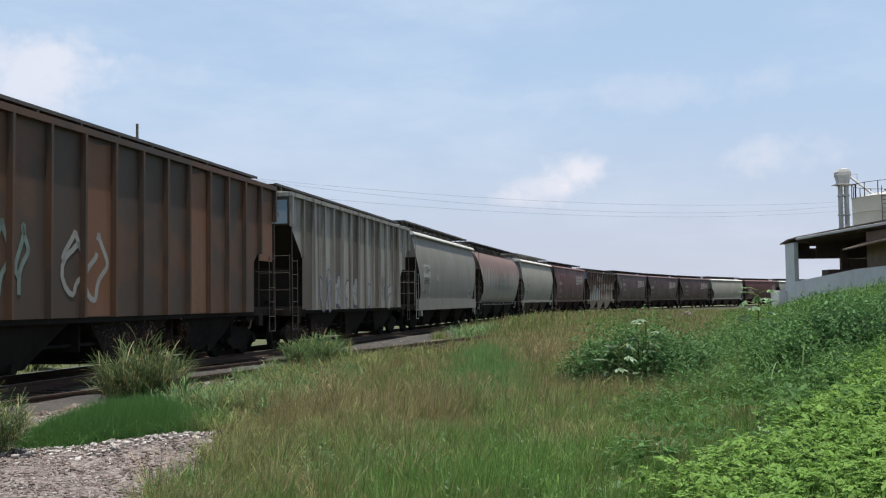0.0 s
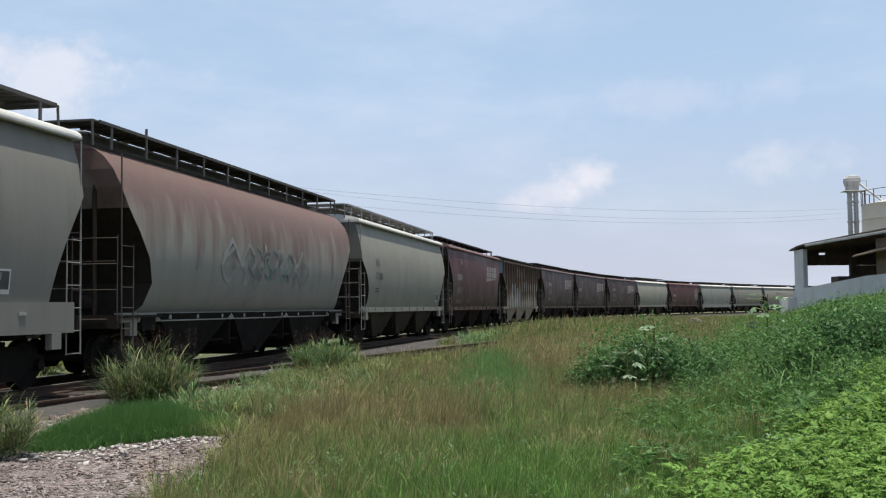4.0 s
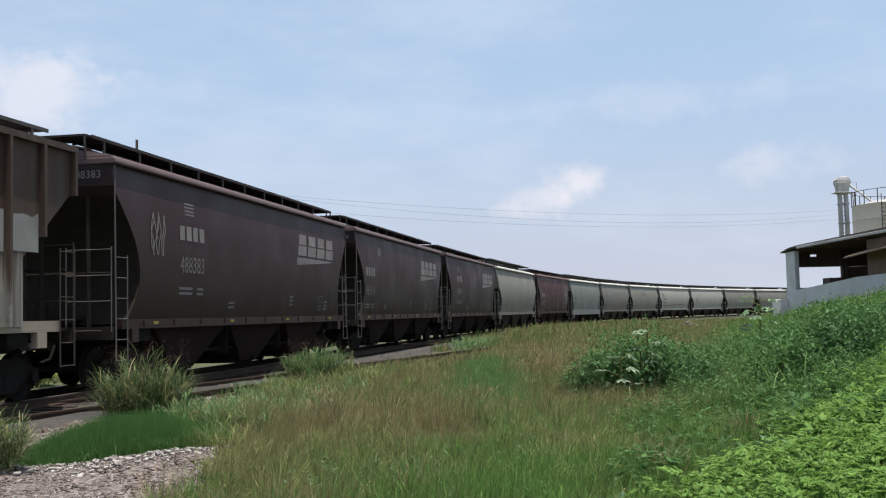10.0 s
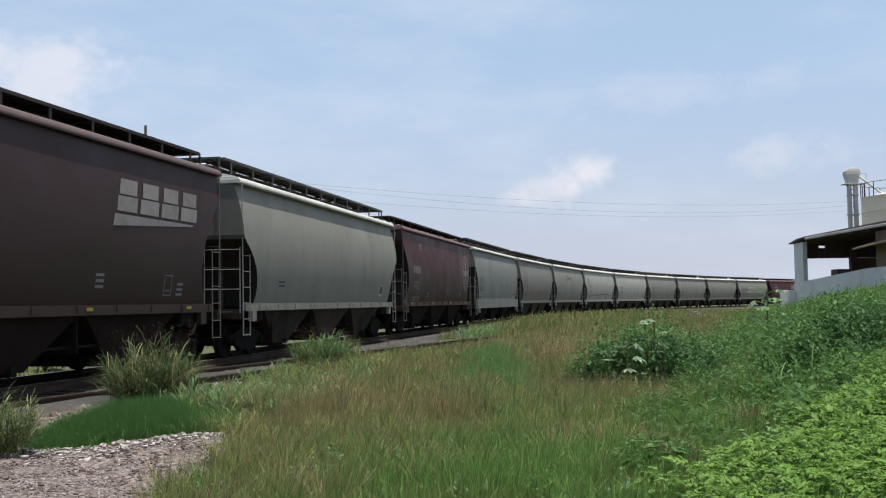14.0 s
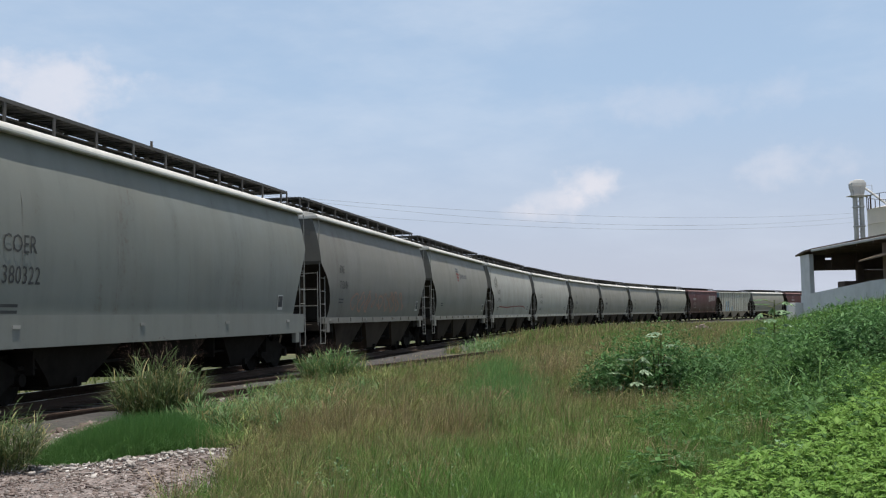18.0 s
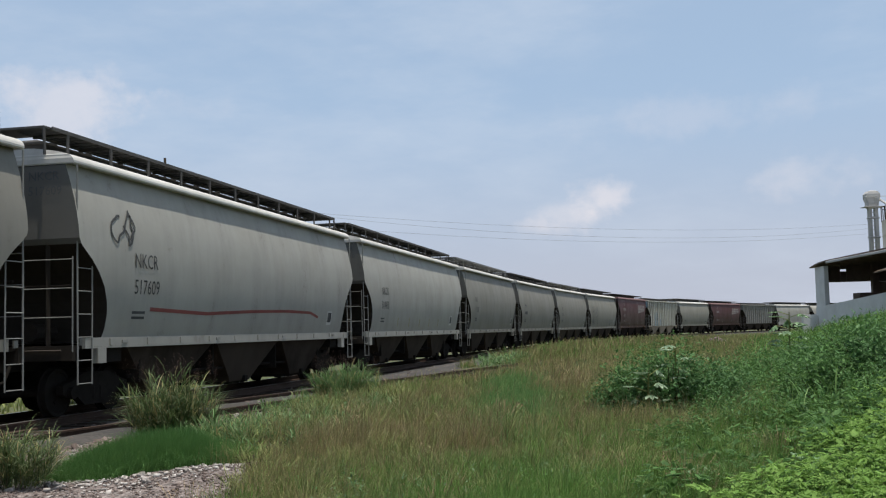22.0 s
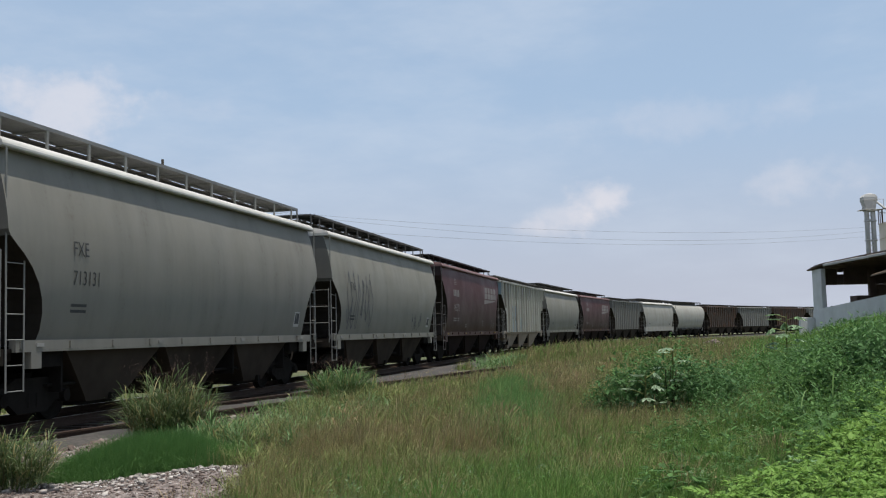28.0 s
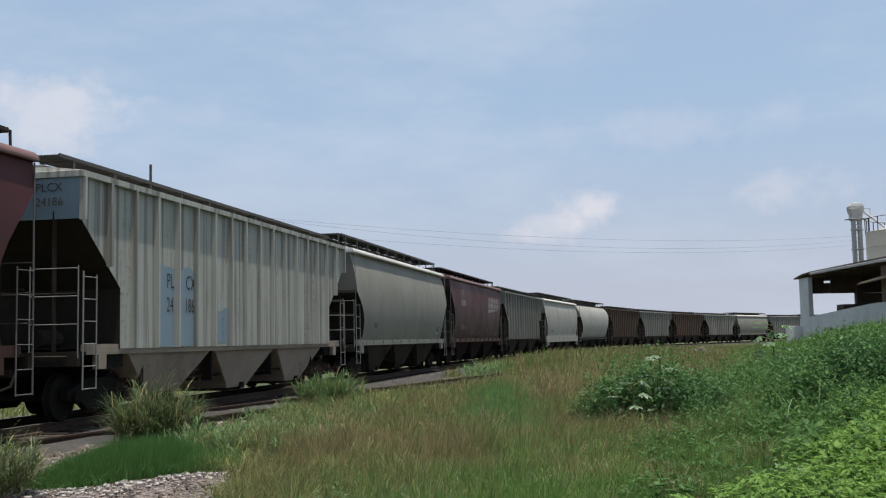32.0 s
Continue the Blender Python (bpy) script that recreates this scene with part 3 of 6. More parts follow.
WORDS = ("FXE", "713386", "COER", "380322", "380335", "712684", "NKCR", "517609", "518430", "713587", "713131", "481960", "488383", "483114", "486278", "479523",
         "488090", "PLCX", "24150", "24186", "27020", "PL", "CX", "24", "150", "186", "27", "020")
GLYPHS = {}
for word in WORDS:
    cu = bpy.data.curves.new("letters", "FONT")
    cu.body, cu.size, cu.resolution_u = word, 1.0, 2
    GLYPHS[word] = new("letters", cu)
graph = bpy.context.evaluated_depsgraph_get()
for word, ob in list(GLYPHS.items()):
    GLYPHS[word] = bpy.data.meshes.new_from_object(ob.evaluated_get(graph))
    bpy.data.objects.remove(ob)


def lettering(car, text, x, z, size, material, kind, squeeze=1.0, name="lettering"):
    """Stencilled characters on the side towards -y, laid on the bulge of the sheet."""
    me = GLYPHS[text].copy()
    for v in me.vertices:
        px, pz = x + v.co.x * size * squeeze, z + v.co.y * size
        v.co = (px, -width_at(kind, pz) - 0.012, pz)
    me.materials.clear()
    return piece(name, me, material, car)


def end_lettering(car, text, z, size, material, y=-0.62):
    """Characters on the front end sheet, which faces along -x."""
    me = GLYPHS[text].copy()
    for v in me.vertices:
        v.co = (-HALF_OF[car.name] - 0.012, y - v.co.x * size, z + v.co.y * size)
    me.materials.clear()
    return piece("end_lettering", me, material, car)


def strokes(car, lines, width, material, kind, name="graffiti", label=""):
    """Sprayed or stencilled strokes on the side towards -y."""
    if name == "graffiti" and len(lines) > 1:
        for pts in lines:
            strokes(car, [pts], width, material, kind, name, label)
        return
    bm = bmesh.new()
    for pts in lines:
        ribbon(bm, pts, width)
    bmesh.ops.subdivide_edges(bm, edges=[e for e in bm.edges if e.calc_length() > 0.35], cuts=2)
    for v in bm.verts:
        v.co.y = -width_at(kind, v.co.z) - 0.009
    for f in bm.faces:
        if f.normal.y > 0:
            f.normal_flip()
    return part(name, bm, material, car, label)


def bars(car, x, z, w, h, material, kind, rows=1, pitch=0.14, name="stencil_bar"):
    return strokes(car, [[(x, z - k * pitch), (x + w, z - k * pitch)] for k in range(rows)], h, material, kind, name)


def tag(rng, x, z, w, h, n):
    """Looping sprayed letters that say nothing."""
    out = []
    for k in range(n):
        cx, p = x + w * (k + 0.5) / n, []
        a0, turns = rng.uniform(0, 6.28), rng.uniform(0.8, 1.6)
        for i in range(31):
            a = a0 + turns * 6.28 * i / 30
            p.append((cx + w / n * 0.55 * math.cos(a) * (0.6 + 0.4 * math.sin(2.3 * a + k)), z + h * (0.5 + 0.48 * math.sin(a + 0.6 * k) * (0.75 + 0.25 * math.cos(1.7 * a)))))
        out.append(p)
    return out


def make_car(kind, body, trim, label, end=None, hop=None, ribs=17, walk_mat=None, roof_mat=None, bays=3, open_grating=False, rib_mat=None):
    """One covered hopper car; x along the train, z from a level 0.2 m above the rail."""
    car = new("hopper_car")
    tagged(car, label, "railway car", "cars of the freight train")
    end = end or (MAROONEND if kind == "flared" else GREYEND if kind in ("curved", "skirted") else None)
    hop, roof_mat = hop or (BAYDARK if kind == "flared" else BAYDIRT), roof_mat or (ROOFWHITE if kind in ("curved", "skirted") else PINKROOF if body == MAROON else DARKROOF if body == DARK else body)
    solid, plated = kind != "ribbed", kind != "ribbed" and not open_grating
    walk_mat = walk_mat or (BLACKGRATE if kind == "flared" else STEEL if plated or kind == "ribbed" else ZINCGRATE)
    post_mat = LADDER if kind == "curved" and open_grating else walk_mat
    top = pose(0, 0, LOWER.get(kind, 0))

    def add(name, key, build, mat, parent=car, smooth=False, at=None, label=""):
        me = cached((name, mat.name, HALF, *key), build, smooth)
        return piece(name, me, mat, parent, label, at)

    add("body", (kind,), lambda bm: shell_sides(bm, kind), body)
    for sign in (-1, 1):
        add("end_sheet", (kind, sign), lambda bm: end_piece(bm, kind, sign, True), end or body)
        add("slope_sheet", (kind, sign), lambda bm: end_piece(bm, kind, sign, False), ENDSHADE)
        add("end_frame", (sign,), lambda bm: end_frame(bm, sign), ENDSHADE)
        add("coupler", (sign,), lambda bm: coupler(bm, sign), IRON)
        add("crossover_step", (sign,), lambda bm: crossover(bm, sign), walk_mat, at=top) if kind not in RIBBED else None
        for side in (-1, 1):
            add("side_ladder", (sign, side, solid), lambda bm: ladder(bm, sign, side, solid), trim)
            for y in (1.5, 0.55):
                add("end_post", (), lambda bm: tube(bm, (0, 0, 0.95), (0, 0, 2.6), 0.013), trim, at=pose(sign * (HALF + 0.03), side * y, 0))
            for z in (1.05, 1.55, 2.05, 2.55):
                add("grab_rail", (), lambda bm: tube(bm, (0, -0.475, 0), (0, 0.475, 0), 0.010), trim, at=pose(sign * (HALF + 0.03), side * 1.025, z))
    add("roof", (kind,), lambda bm: roof(bm, kind), roof_mat)
    add("hatch_cover", (), lambda bm: hatch(bm), STEEL if kind == "curved" else walk_mat, at=top)
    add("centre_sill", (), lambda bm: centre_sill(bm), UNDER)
    add("brake_wheel", (), lambda bm: brake_wheel(bm), IRON)
    for side in (-1, 1):
        add("side_sill", (kind, side), lambda bm: sill(bm, kind, side), hop if kind in RIBBED else body)
        add("running_board", (side, plated), lambda bm: walkway(bm, side, plated), walk_mat, at=pose(0, 0, LOWER.get(kind, 0)))
        for k in range(11):
            x = -HALF + 0.55 + k * (2 * HALF - 1.1) / 10
            add("walkway_bracket", (side,), lambda bm: bracket(bm, 0, side), post_mat, at=pose(x, 0, LOWER.get(kind, 0)))
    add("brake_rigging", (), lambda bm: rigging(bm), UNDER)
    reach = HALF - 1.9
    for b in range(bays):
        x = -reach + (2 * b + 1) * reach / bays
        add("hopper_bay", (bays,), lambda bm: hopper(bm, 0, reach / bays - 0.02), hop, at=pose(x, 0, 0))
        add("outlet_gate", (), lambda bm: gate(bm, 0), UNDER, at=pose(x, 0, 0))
    if kind in RIBBED:
        low, high = SHELLS[kind][0][0], SHELLS[kind][-1][0]
        for side in (-1, 1):
            for k in range(ribs):
                x = -HALF + 0.03 + k * (2 * HALF - 0.06) / (ribs - 1)
                d = HALF - abs(x)
                z0 = low if d > 1.46 else 3.45 - (d / 1.46) * 1.2
                add("side_rib", (side, round(z0, 2), high), lambda bm: rib(bm, 0, side, z0, high), rib_mat or body, at=pose(x, 0, 0))
    wheels = []
    for sign in (-1, 1):
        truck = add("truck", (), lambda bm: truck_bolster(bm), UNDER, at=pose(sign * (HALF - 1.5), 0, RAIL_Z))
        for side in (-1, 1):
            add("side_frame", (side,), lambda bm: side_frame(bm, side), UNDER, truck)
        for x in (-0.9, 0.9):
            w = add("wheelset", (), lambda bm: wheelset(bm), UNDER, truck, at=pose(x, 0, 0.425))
            wheels.append((w, x))
    return car, wheels


G, P, D_, M = "light grey covered hopper car", "pale grey steel covered hopper car", "dark maroon steel covered hopper car", "faded maroon steel covered hopper car"
# kind, body, trim, label
CONSIST = [
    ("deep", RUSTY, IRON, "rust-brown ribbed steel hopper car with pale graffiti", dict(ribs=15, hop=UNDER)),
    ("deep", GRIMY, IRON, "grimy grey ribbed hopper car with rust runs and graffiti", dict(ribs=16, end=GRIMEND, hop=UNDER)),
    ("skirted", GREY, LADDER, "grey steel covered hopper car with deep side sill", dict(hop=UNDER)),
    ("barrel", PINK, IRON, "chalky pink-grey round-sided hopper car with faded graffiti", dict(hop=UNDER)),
    ("curved", CREAM, LADDER, "light grey curved-sided covered hopper car, dirty shade-darkened hopper bays", dict(open_grating=True)),
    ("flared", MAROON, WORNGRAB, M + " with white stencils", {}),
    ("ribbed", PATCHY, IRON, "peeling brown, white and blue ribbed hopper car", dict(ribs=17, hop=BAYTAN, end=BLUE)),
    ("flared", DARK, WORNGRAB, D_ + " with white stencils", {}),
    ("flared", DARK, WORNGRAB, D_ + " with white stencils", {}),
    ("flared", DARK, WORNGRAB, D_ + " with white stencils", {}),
    ("curved", CREAM, LADDER, "cream-grey curved-sided covered hopper car", {}),
    ("flared", MAROON, WORNGRAB, M + " with a round white emblem", {}),
    ("skirted", TEALGREY, LADDER, "grey covered hopper car with vertical seams and deep sill", dict(hop=UNDER)),
    ("curved", GREY, LADDER, G + " with low orange spray paint", {}),
    ("curved", LGREY, LADDER, G + " with a small red emblem", {}),
    ("curved", PALE, LADDER, P + " with a red sprayed line", {}),
    ("curved", PALE, LADDER, P + " with black stencils", {}),
    ("curved", LGREY, LADDER, G + " with black stencils", dict(open_grating=True)),
    ("curved", LGREY, LADDER, G + " with black stencils", {}),
    ("curved", LGREY, LADDER, G + " with black stencils", dict(open_grating=True)),
    ("curved", CREAM, LADDER, G + " with dark low graffiti", {}),
    ("flared", MAROON, WORNGRAB, M + " with white stencils", {}),
    ("ribbed", MINTPANEL, LADDER, "pale grey-green ribbed hopper car with light blue panels", dict(rib_mat=MINT, ribs=18, hop=BAYTAN, end=BLUE)),
    ("curved", CREAM, LADDER, G + ", plain", {}),
    ("flared", MAROON, WORNGRAB, M + " with white stencils", {}),
    ("ribbed", DULL, IRON, "dull grey ribbed steel hopper car", dict(ribs=17)),
    ("skirted", PALE, PALE, P + " with bright roof edge", {}),
    ("barrel", PALE, IRON, "pale grey round-sided covered hopper car", dict(hop=UNDER)),
    ("ribbed", RUSTY, IRON, "rust-brown ribbed steel hopper car", dict(ribs=17)),
    ("ribbed", DULL, IRON, "dull grey ribbed steel hopper car", dict(ribs=17)),
    ("ribbed", RUSTY, IRON, "dark rusty ribbed steel hopper car", dict(ribs=17)),
    ("ribbed", GRIMY, IRON, "grimy grey ribbed hopper car with rust runs", dict(ribs=17)),
    ("curved", CREAM, LADDER, G + ", plain", {}),
    ("ribbed", DULL, IRON, "dull grey ribbed steel hopper car", dict(ribs=17)),
    ("flared", MAROON, WORNGRAB, M + " with white stencils", {}),
]
TRAIN = []
for i, (kind, body, trim, label, more) in enumerate(CONSIST):
    HALF = HALVES[i]
    car, wheels = make_car(kind, body, trim, label, **more)
    TRAIN.append((car, wheels, (COUPLINGS[i] + COUPLINGS[i + 1]) / 2))
CARS = [c[0] for c in TRAIN]
HALF_OF = {c.name: h for c, h in zip(CARS, HALVES)}

# ---- ground ----
def toe(y):
    """Where the bank to the east of the track begins."""
    return 1.0 + 0.29 * (y - 9)


def smooth01(v):
    v = np.clip(v, 0, 1)
    return v * v * (3 - 2 * v)


def line_offset(x, y):
    """Metres from the main line, positive towards the camera's side; and metres along it."""
    x, y = np.asarray(x, float), np.asarray(y, float)
    i = np.clip(np.searchsorted(ys[: len(ys) * 4 // 5], y), 1, len(ys) - 2)
    off = (x - xs[i]) * np.cos(th[i]) - (y - ys[i]) * np.sin(th[i])
    return off, ss[i]


def siding_offset(s):
    """The second track leaves the main line by a turnout and runs off to the camera's side."""
    return np.where(s < -6, 1.1 + 0 * s, 1.1 + 0.165 * (s + 6))


def ground_z(x, y):
    x, y = np.asarray(x, float), np.asarray(y, float)
    z = -0.52 + 0.05 * np.sin(x * 0.9 + 1.3) * np.cos(y * 0.7) + 0.03 * np.sin(2.1 * x + y * 1.7)
    u = (x - toe(y)) * smooth01((y + 5) / 12)
    bank = 1.8 * smooth01(u / 9.5) * smooth01((160 - y) / 60)
    z = z + bank
    z = z + 0.42 * np.exp(-(((x - 9) / 7) ** 2 + ((y - 62) / 22) ** 2))
    off, s = line_offset(x, y)
    bed = smooth01((4.2 - np.abs(off)) / 2.4)
    z = z * (1 - bed) + bed * np.minimum(z, -0.56)
    return z


SOIL = Mat("weedy soil")
_v = SOIL.coords(world=True)
_a, _b, _c = SOIL.noise(_v, 0.16, 5), SOIL.noise(_v, 1.3, 6, 0.65), SOIL.noise(_v, 14, 5, 0.7)
_col = SOIL.mix(SOIL.ramp(_a, 0.38, 0.62), (0.075, 0.085, 0.028), (0.115, 0.095, 0.045))
_col = SOIL.mix(SOIL.ramp(_b, 0.4, 0.65), _col, (0.055, 0.085, 0.025))
_col = SOIL.mix(SOIL.ramp(_c, 0.4, 0.7, 0, 0.6), _col, (0.05, 0.042, 0.026))
SOIL.set(Base_Color=_col, Roughness=0.95).bump(_c, 0.6, 0.05)
SOIL = SOIL.m

radii = np.concatenate([[0.0], 1.5 * 1.05 ** np.arange(0, 160)])
radii = radii[radii < 3600]
angs = np.radians(np.arange(0, 360, 1.5))
gx = np.concatenate([[0], (radii[1:, None] * np.sin(angs)).ravel()])
gy = np.concatenate([[0], (radii[1:, None] * np.cos(angs)).ravel()])
gz = ground_z(gx, gy)
na = len(angs)
faces = [(0, 1 + (j + 1) % na, 1 + j) for j in range(na)]
for i in range(len(radii) - 2):
    a = 1 + i * na
    faces += [(a + j, a + (j + 1) % na, a + na + (j + 1) % na, a + na + j) for j in range(na)]
me = bpy.data.meshes.new("ground")
me.from_pydata(np.stack([gx, gy, gz], 1).tolist(), [], faces)
for p in me.polygons:
    p.use_smooth = True
me.materials.append(SOIL)
bm = bmesh.new()
bm.from_mesh(me)
bmesh.ops.recalc_face_normals(bm, faces=bm.faces)
bm.to_mesh(me), bm.free()
tagged(new("ground", me), "weedy earth of a railside lot with a bank", "ground", kind="structure")

GRAVEL = Mat("grey crushed stone")
_v = GRAVEL.coords(world=True)
_s = GRAVEL.voronoi(_v, 17.0)
_c = GRAVEL.voronoi(_v, 17.0, "Color")
_b = GRAVEL.noise(_v, 0.9, 5)
_sep = GRAVEL.n.new("ShaderNodeSeparateColor")
GRAVEL.l.new(_c, _sep.inputs[0])
_col = GRAVEL.mix(_sep.outputs[0], (0.155, 0.125, 0.116), (0.30, 0.253, 0.235))
_col = GRAVEL.mix(GRAVEL.ramp(_b, 0.4, 0.66, 0, 0.5), _col, (0.17, 0.13, 0.115))
_col = GRAVEL.mix(GRAVEL.ramp(_s, 0.35, 0.7, 0, 0.8), _col, (0.06, 0.05, 0.045))
GRAVEL.set(Base_Color=_col, Roughness=0.92).bump(_s, -0.9, 0.03)
GRAVEL = GRAVEL.m


DARKSTONE = Mat("dark ballast stone")
_v = DARKSTONE.coords(world=True)
_s, _b = DARKSTONE.voronoi(_v, 15.0), DARKSTONE.noise(_v, 0.8, 5)
_col = DARKSTONE.mix(DARKSTONE.ramp(_b, 0.35, 0.7), (0.036, 0.033, 0.030), (0.075, 0.067, 0.060))
_col = DARKSTONE.mix(DARKSTONE.ramp(_s, 0.3, 0.7, 0, 0.7), _col, (0.03, 0.027, 0.025))
DARKSTONE.set(Base_Color=_col, Roughness=0.9).bump(_s, -0.9, 0.03)
DARKSTONE = DARKSTONE.m


def strip(name, side_a, side_b, s0, s1, z_in, material, label, step=1.0, skirt=0.5):
    """A long bed along the main line between two offsets, with sloped shoulders."""
    rows, fs = [], []
    for s in np.arange(s0, s1 + 0.01, step):
        a = side_a(s) if callable(side_a) else side_a
        b = side_b(s) if callable(side_b) else side_b
        for side, z in ((a - skirt, -0.75), (a, z_in), (b, z_in), (b + skirt, -0.75)):
            rows.append(on_track(s, side, z + 0.012 * math.sin(s * 3.1 + side * 2)))
    for i in range(len(rows) // 4 - 1):
        for j in range(3):
            a = i * 4 + j
            fs.append((a, a + 1, a + 5, a + 4))
    me = bpy.data.meshes.new(name)
    me.from_pydata(rows, [], fs)
    me.materials.append(material)
    ob = new(name, me)
    return tagged(ob, label, "ballast", kind="structure")


strip("ballast", -2.1, 2.1, -120, 330, -0.19 + RAIL_Z, DARKSTONE, "grey crushed stone ballast under the main track", skirt=1.3)
strip("ballast", lambda s: float(siding_offset(s)) - 1.3, lambda s: float(siding_offset(s)) + 1.5, -25, 31, -0.245 + RAIL_Z - 0.06, DARKSTONE, "dark ballast under the overgrown siding", skirt=0.9)


def rail_mesh(side, s0, s1, step, zt=0.0, part_of="base"):
    bm = bmesh.new()
    prof = [(-0.07, -0.17), (0.07, -0.17), (0.07, -0.15), (0.012, -0.125), (0.012, -0.045), (0.036, -0.035), (0.036, -0.004), (-0.036, -0.004), (-0.036, -0.035), (-0.012, -0.045), (-0.012, -0.125), (-0.07, -0.15)]
    if part_of == "head":
        prof = [(-0.034, -0.0035), (0.034, -0.0035), (0.03, 0.0), (-0.03, 0.0)]
    prev = None
    for s in np.arange(s0, s1 + 0.01, step):
        off = side(s) if callable(side) else side
        cur = [bm.verts.new(on_track(s, off + dx, zt + dz)) for dx, dz in prof]
        if prev:
            n = len(prof)
            for i in range(n):
                j = (i + 1) % n
                bm.faces.new((prev[i], prev[j], cur[j], cur[i]))
        prev = cur
    bmesh.ops.recalc_face_normals(bm, faces=bm.faces)
    return bm


def track(name, centre, s0, s1, step, z, label, head):
    t = new(name)
    tagged(t, label, "railway track", kind="structure")
    for e in (-0.755, 0.755):
        side = (lambda s, e=e: centre(s) + e)
        r = part("rail", rail_mesh(side, s0, s1, step, z), RAIL, t)
        part("rail_head", rail_mesh(side, s0, s1, step, z, "head"), head, r)
    return t


main_track = track("main_track", lambda s: 0.0, -430, 620, 2.0, RAIL_Z, "main railway track with worn rails on timber ties", RAILTOP)
side_track = track("siding_track", lambda s: float(siding_offset(s)), -22, 31, 1.0, RAIL_Z - 0.10, "rusty overgrown siding track leaving the main line", RAIL)


def tie(bm):
    box(bm, -0.11, 0.11, -1.3, 1.3, -0.33, -0.165)
    bmesh.ops.bevel(bm, geom=bm.edges[:], offset=0.012, segments=1, affect="EDGES")


TIES = cached(("tie",), tie)
rng = random.Random(5)
for k in range(150):
    s = -24 + k * 0.56
    h = math.degrees(math.pi / 2 - np.interp(s, ss, th))
    p = on_track(s)
    piece("tie", TIES, TIE, main_track, at=pose(p.x, p.y, RAIL_Z + rng.uniform(-0.012, 0.004), 0, 0, h + rng.uniform(-1, 1)))
    if -20 < s < 30:
        p = on_track(s, float(siding_offset(s)))
        piece("tie", TIES, TIE, side_track, at=pose(p.x, p.y, RAIL_Z - 0.112 + rng.uniform(-0.012, 0.004), 0, 0, h - 9 + rng.uniform(-2, 2)))

# ---- grass and weeds ----
nrng = np.random.default_rng(11)


def sheet_mesh(name, verts, quads, tris, material, label, category="grass"):
    """One mesh out of arrays of corners, four-sided and three-sided faces."""
    me = bpy.data.meshes.new(name)
    loops = np.concatenate([quads.ravel(), tris.ravel()]).astype(np.int32)
    starts = np.concatenate([np.arange(len(quads)) * 4, len(quads) * 4 + np.arange(len(tris)) * 3]).astype(np.int32)
    me.vertices.add(len(verts)), me.loops.add(len(loops)), me.polygons.add(len(starts))
    me.vertices.foreach_set("co", verts.astype(np.float32).ravel())
    me.loops.foreach_set("vertex_index", loops)
    me.polygons.foreach_set("loop_start", starts)
    me.update(calc_edges=True)
    me.materials.append(material)
    ob = new(name, me)
    return tagged(ob, label, category, kind="stuff")


def blades(name, x, y, h, w, material, label, bend=0.6, spread=None, z=None, wind=(0.08, -0.03)):
    """Bent, tapered blades of grass that root at x, y."""
    n = len(x)
    z = (ground_z(x, y) if z is None else z) - 0.03
    a = nrng.uniform(0, 2 * np.pi, n)
    fa = nrng.uniform(0, 2 * np.pi, n)
    lean = np.abs(nrng.normal(0, bend, n)) * h
    if spread is not None:          # clumps lean outwards from their middle
        a, lean = spread
        lean = lean * h
    lx, ly = np.cos(a) * lean + wind[0] * h, np.sin(a) * lean + wind[1] * h
    wx, wy = np.cos(fa) * w / 2, np.sin(fa) * w / 2
    droop = np.sqrt(np.maximum(0.05, 1 - np.minimum(0.9, (lean / h) ** 2 * 0.6)))
    if spread is not None:          # long blades arch over and hang
        v = np.zeros((n, 7, 3))
        for i, (f, g, k) in enumerate(((0, 0, 0.8), (0.22, 0.52, 1.0), (0.62, 0.90, 0.85))):
            cx, cy, cz = x + lx * f, y + ly * f, z + h * g * (1 - 0.12 * lean / h * (i == 2))
            v[:, 2 * i] = np.stack([cx - wx * k, cy - wy * k, cz], 1)
            v[:, 2 * i + 1] = np.stack([cx + wx * k, cy + wy * k, cz], 1)
        v[:, 6] = np.stack([x + lx * 1.12, y + ly * 1.12, z + h * np.clip(1.05 - 0.55 * lean / h, 0.45, 1.0)], 1)
        b = np.arange(n)[:, None] * 7
        return sheet_mesh(name, v.reshape(-1, 3), np.concatenate([b + [0, 1, 3, 2], b + [2, 3, 5, 4]]), b + [4, 5, 6], material, label)
    v = np.zeros((n, 5, 3))
    for i, (f, g, k) in enumerate(((0, 0, 1.0), (0.32, 0.55, 0.9))):
        cx, cy, cz = x + lx * f, y + ly * f, z + h * g
        v[:, 2 * i] = np.stack([cx - wx * k, cy - wy * k, cz], 1)
        v[:, 2 * i + 1] = np.stack([cx + wx * k, cy + wy * k, cz], 1)
    v[:, 4] = np.stack([x + lx, y + ly, z + h * droop], 1)
    b = np.arange(n)[:, None] * 5
    return sheet_mesh(name, v.reshape(-1, 3), b + [0, 1, 3, 2], b + [2, 3, 4], material, label)


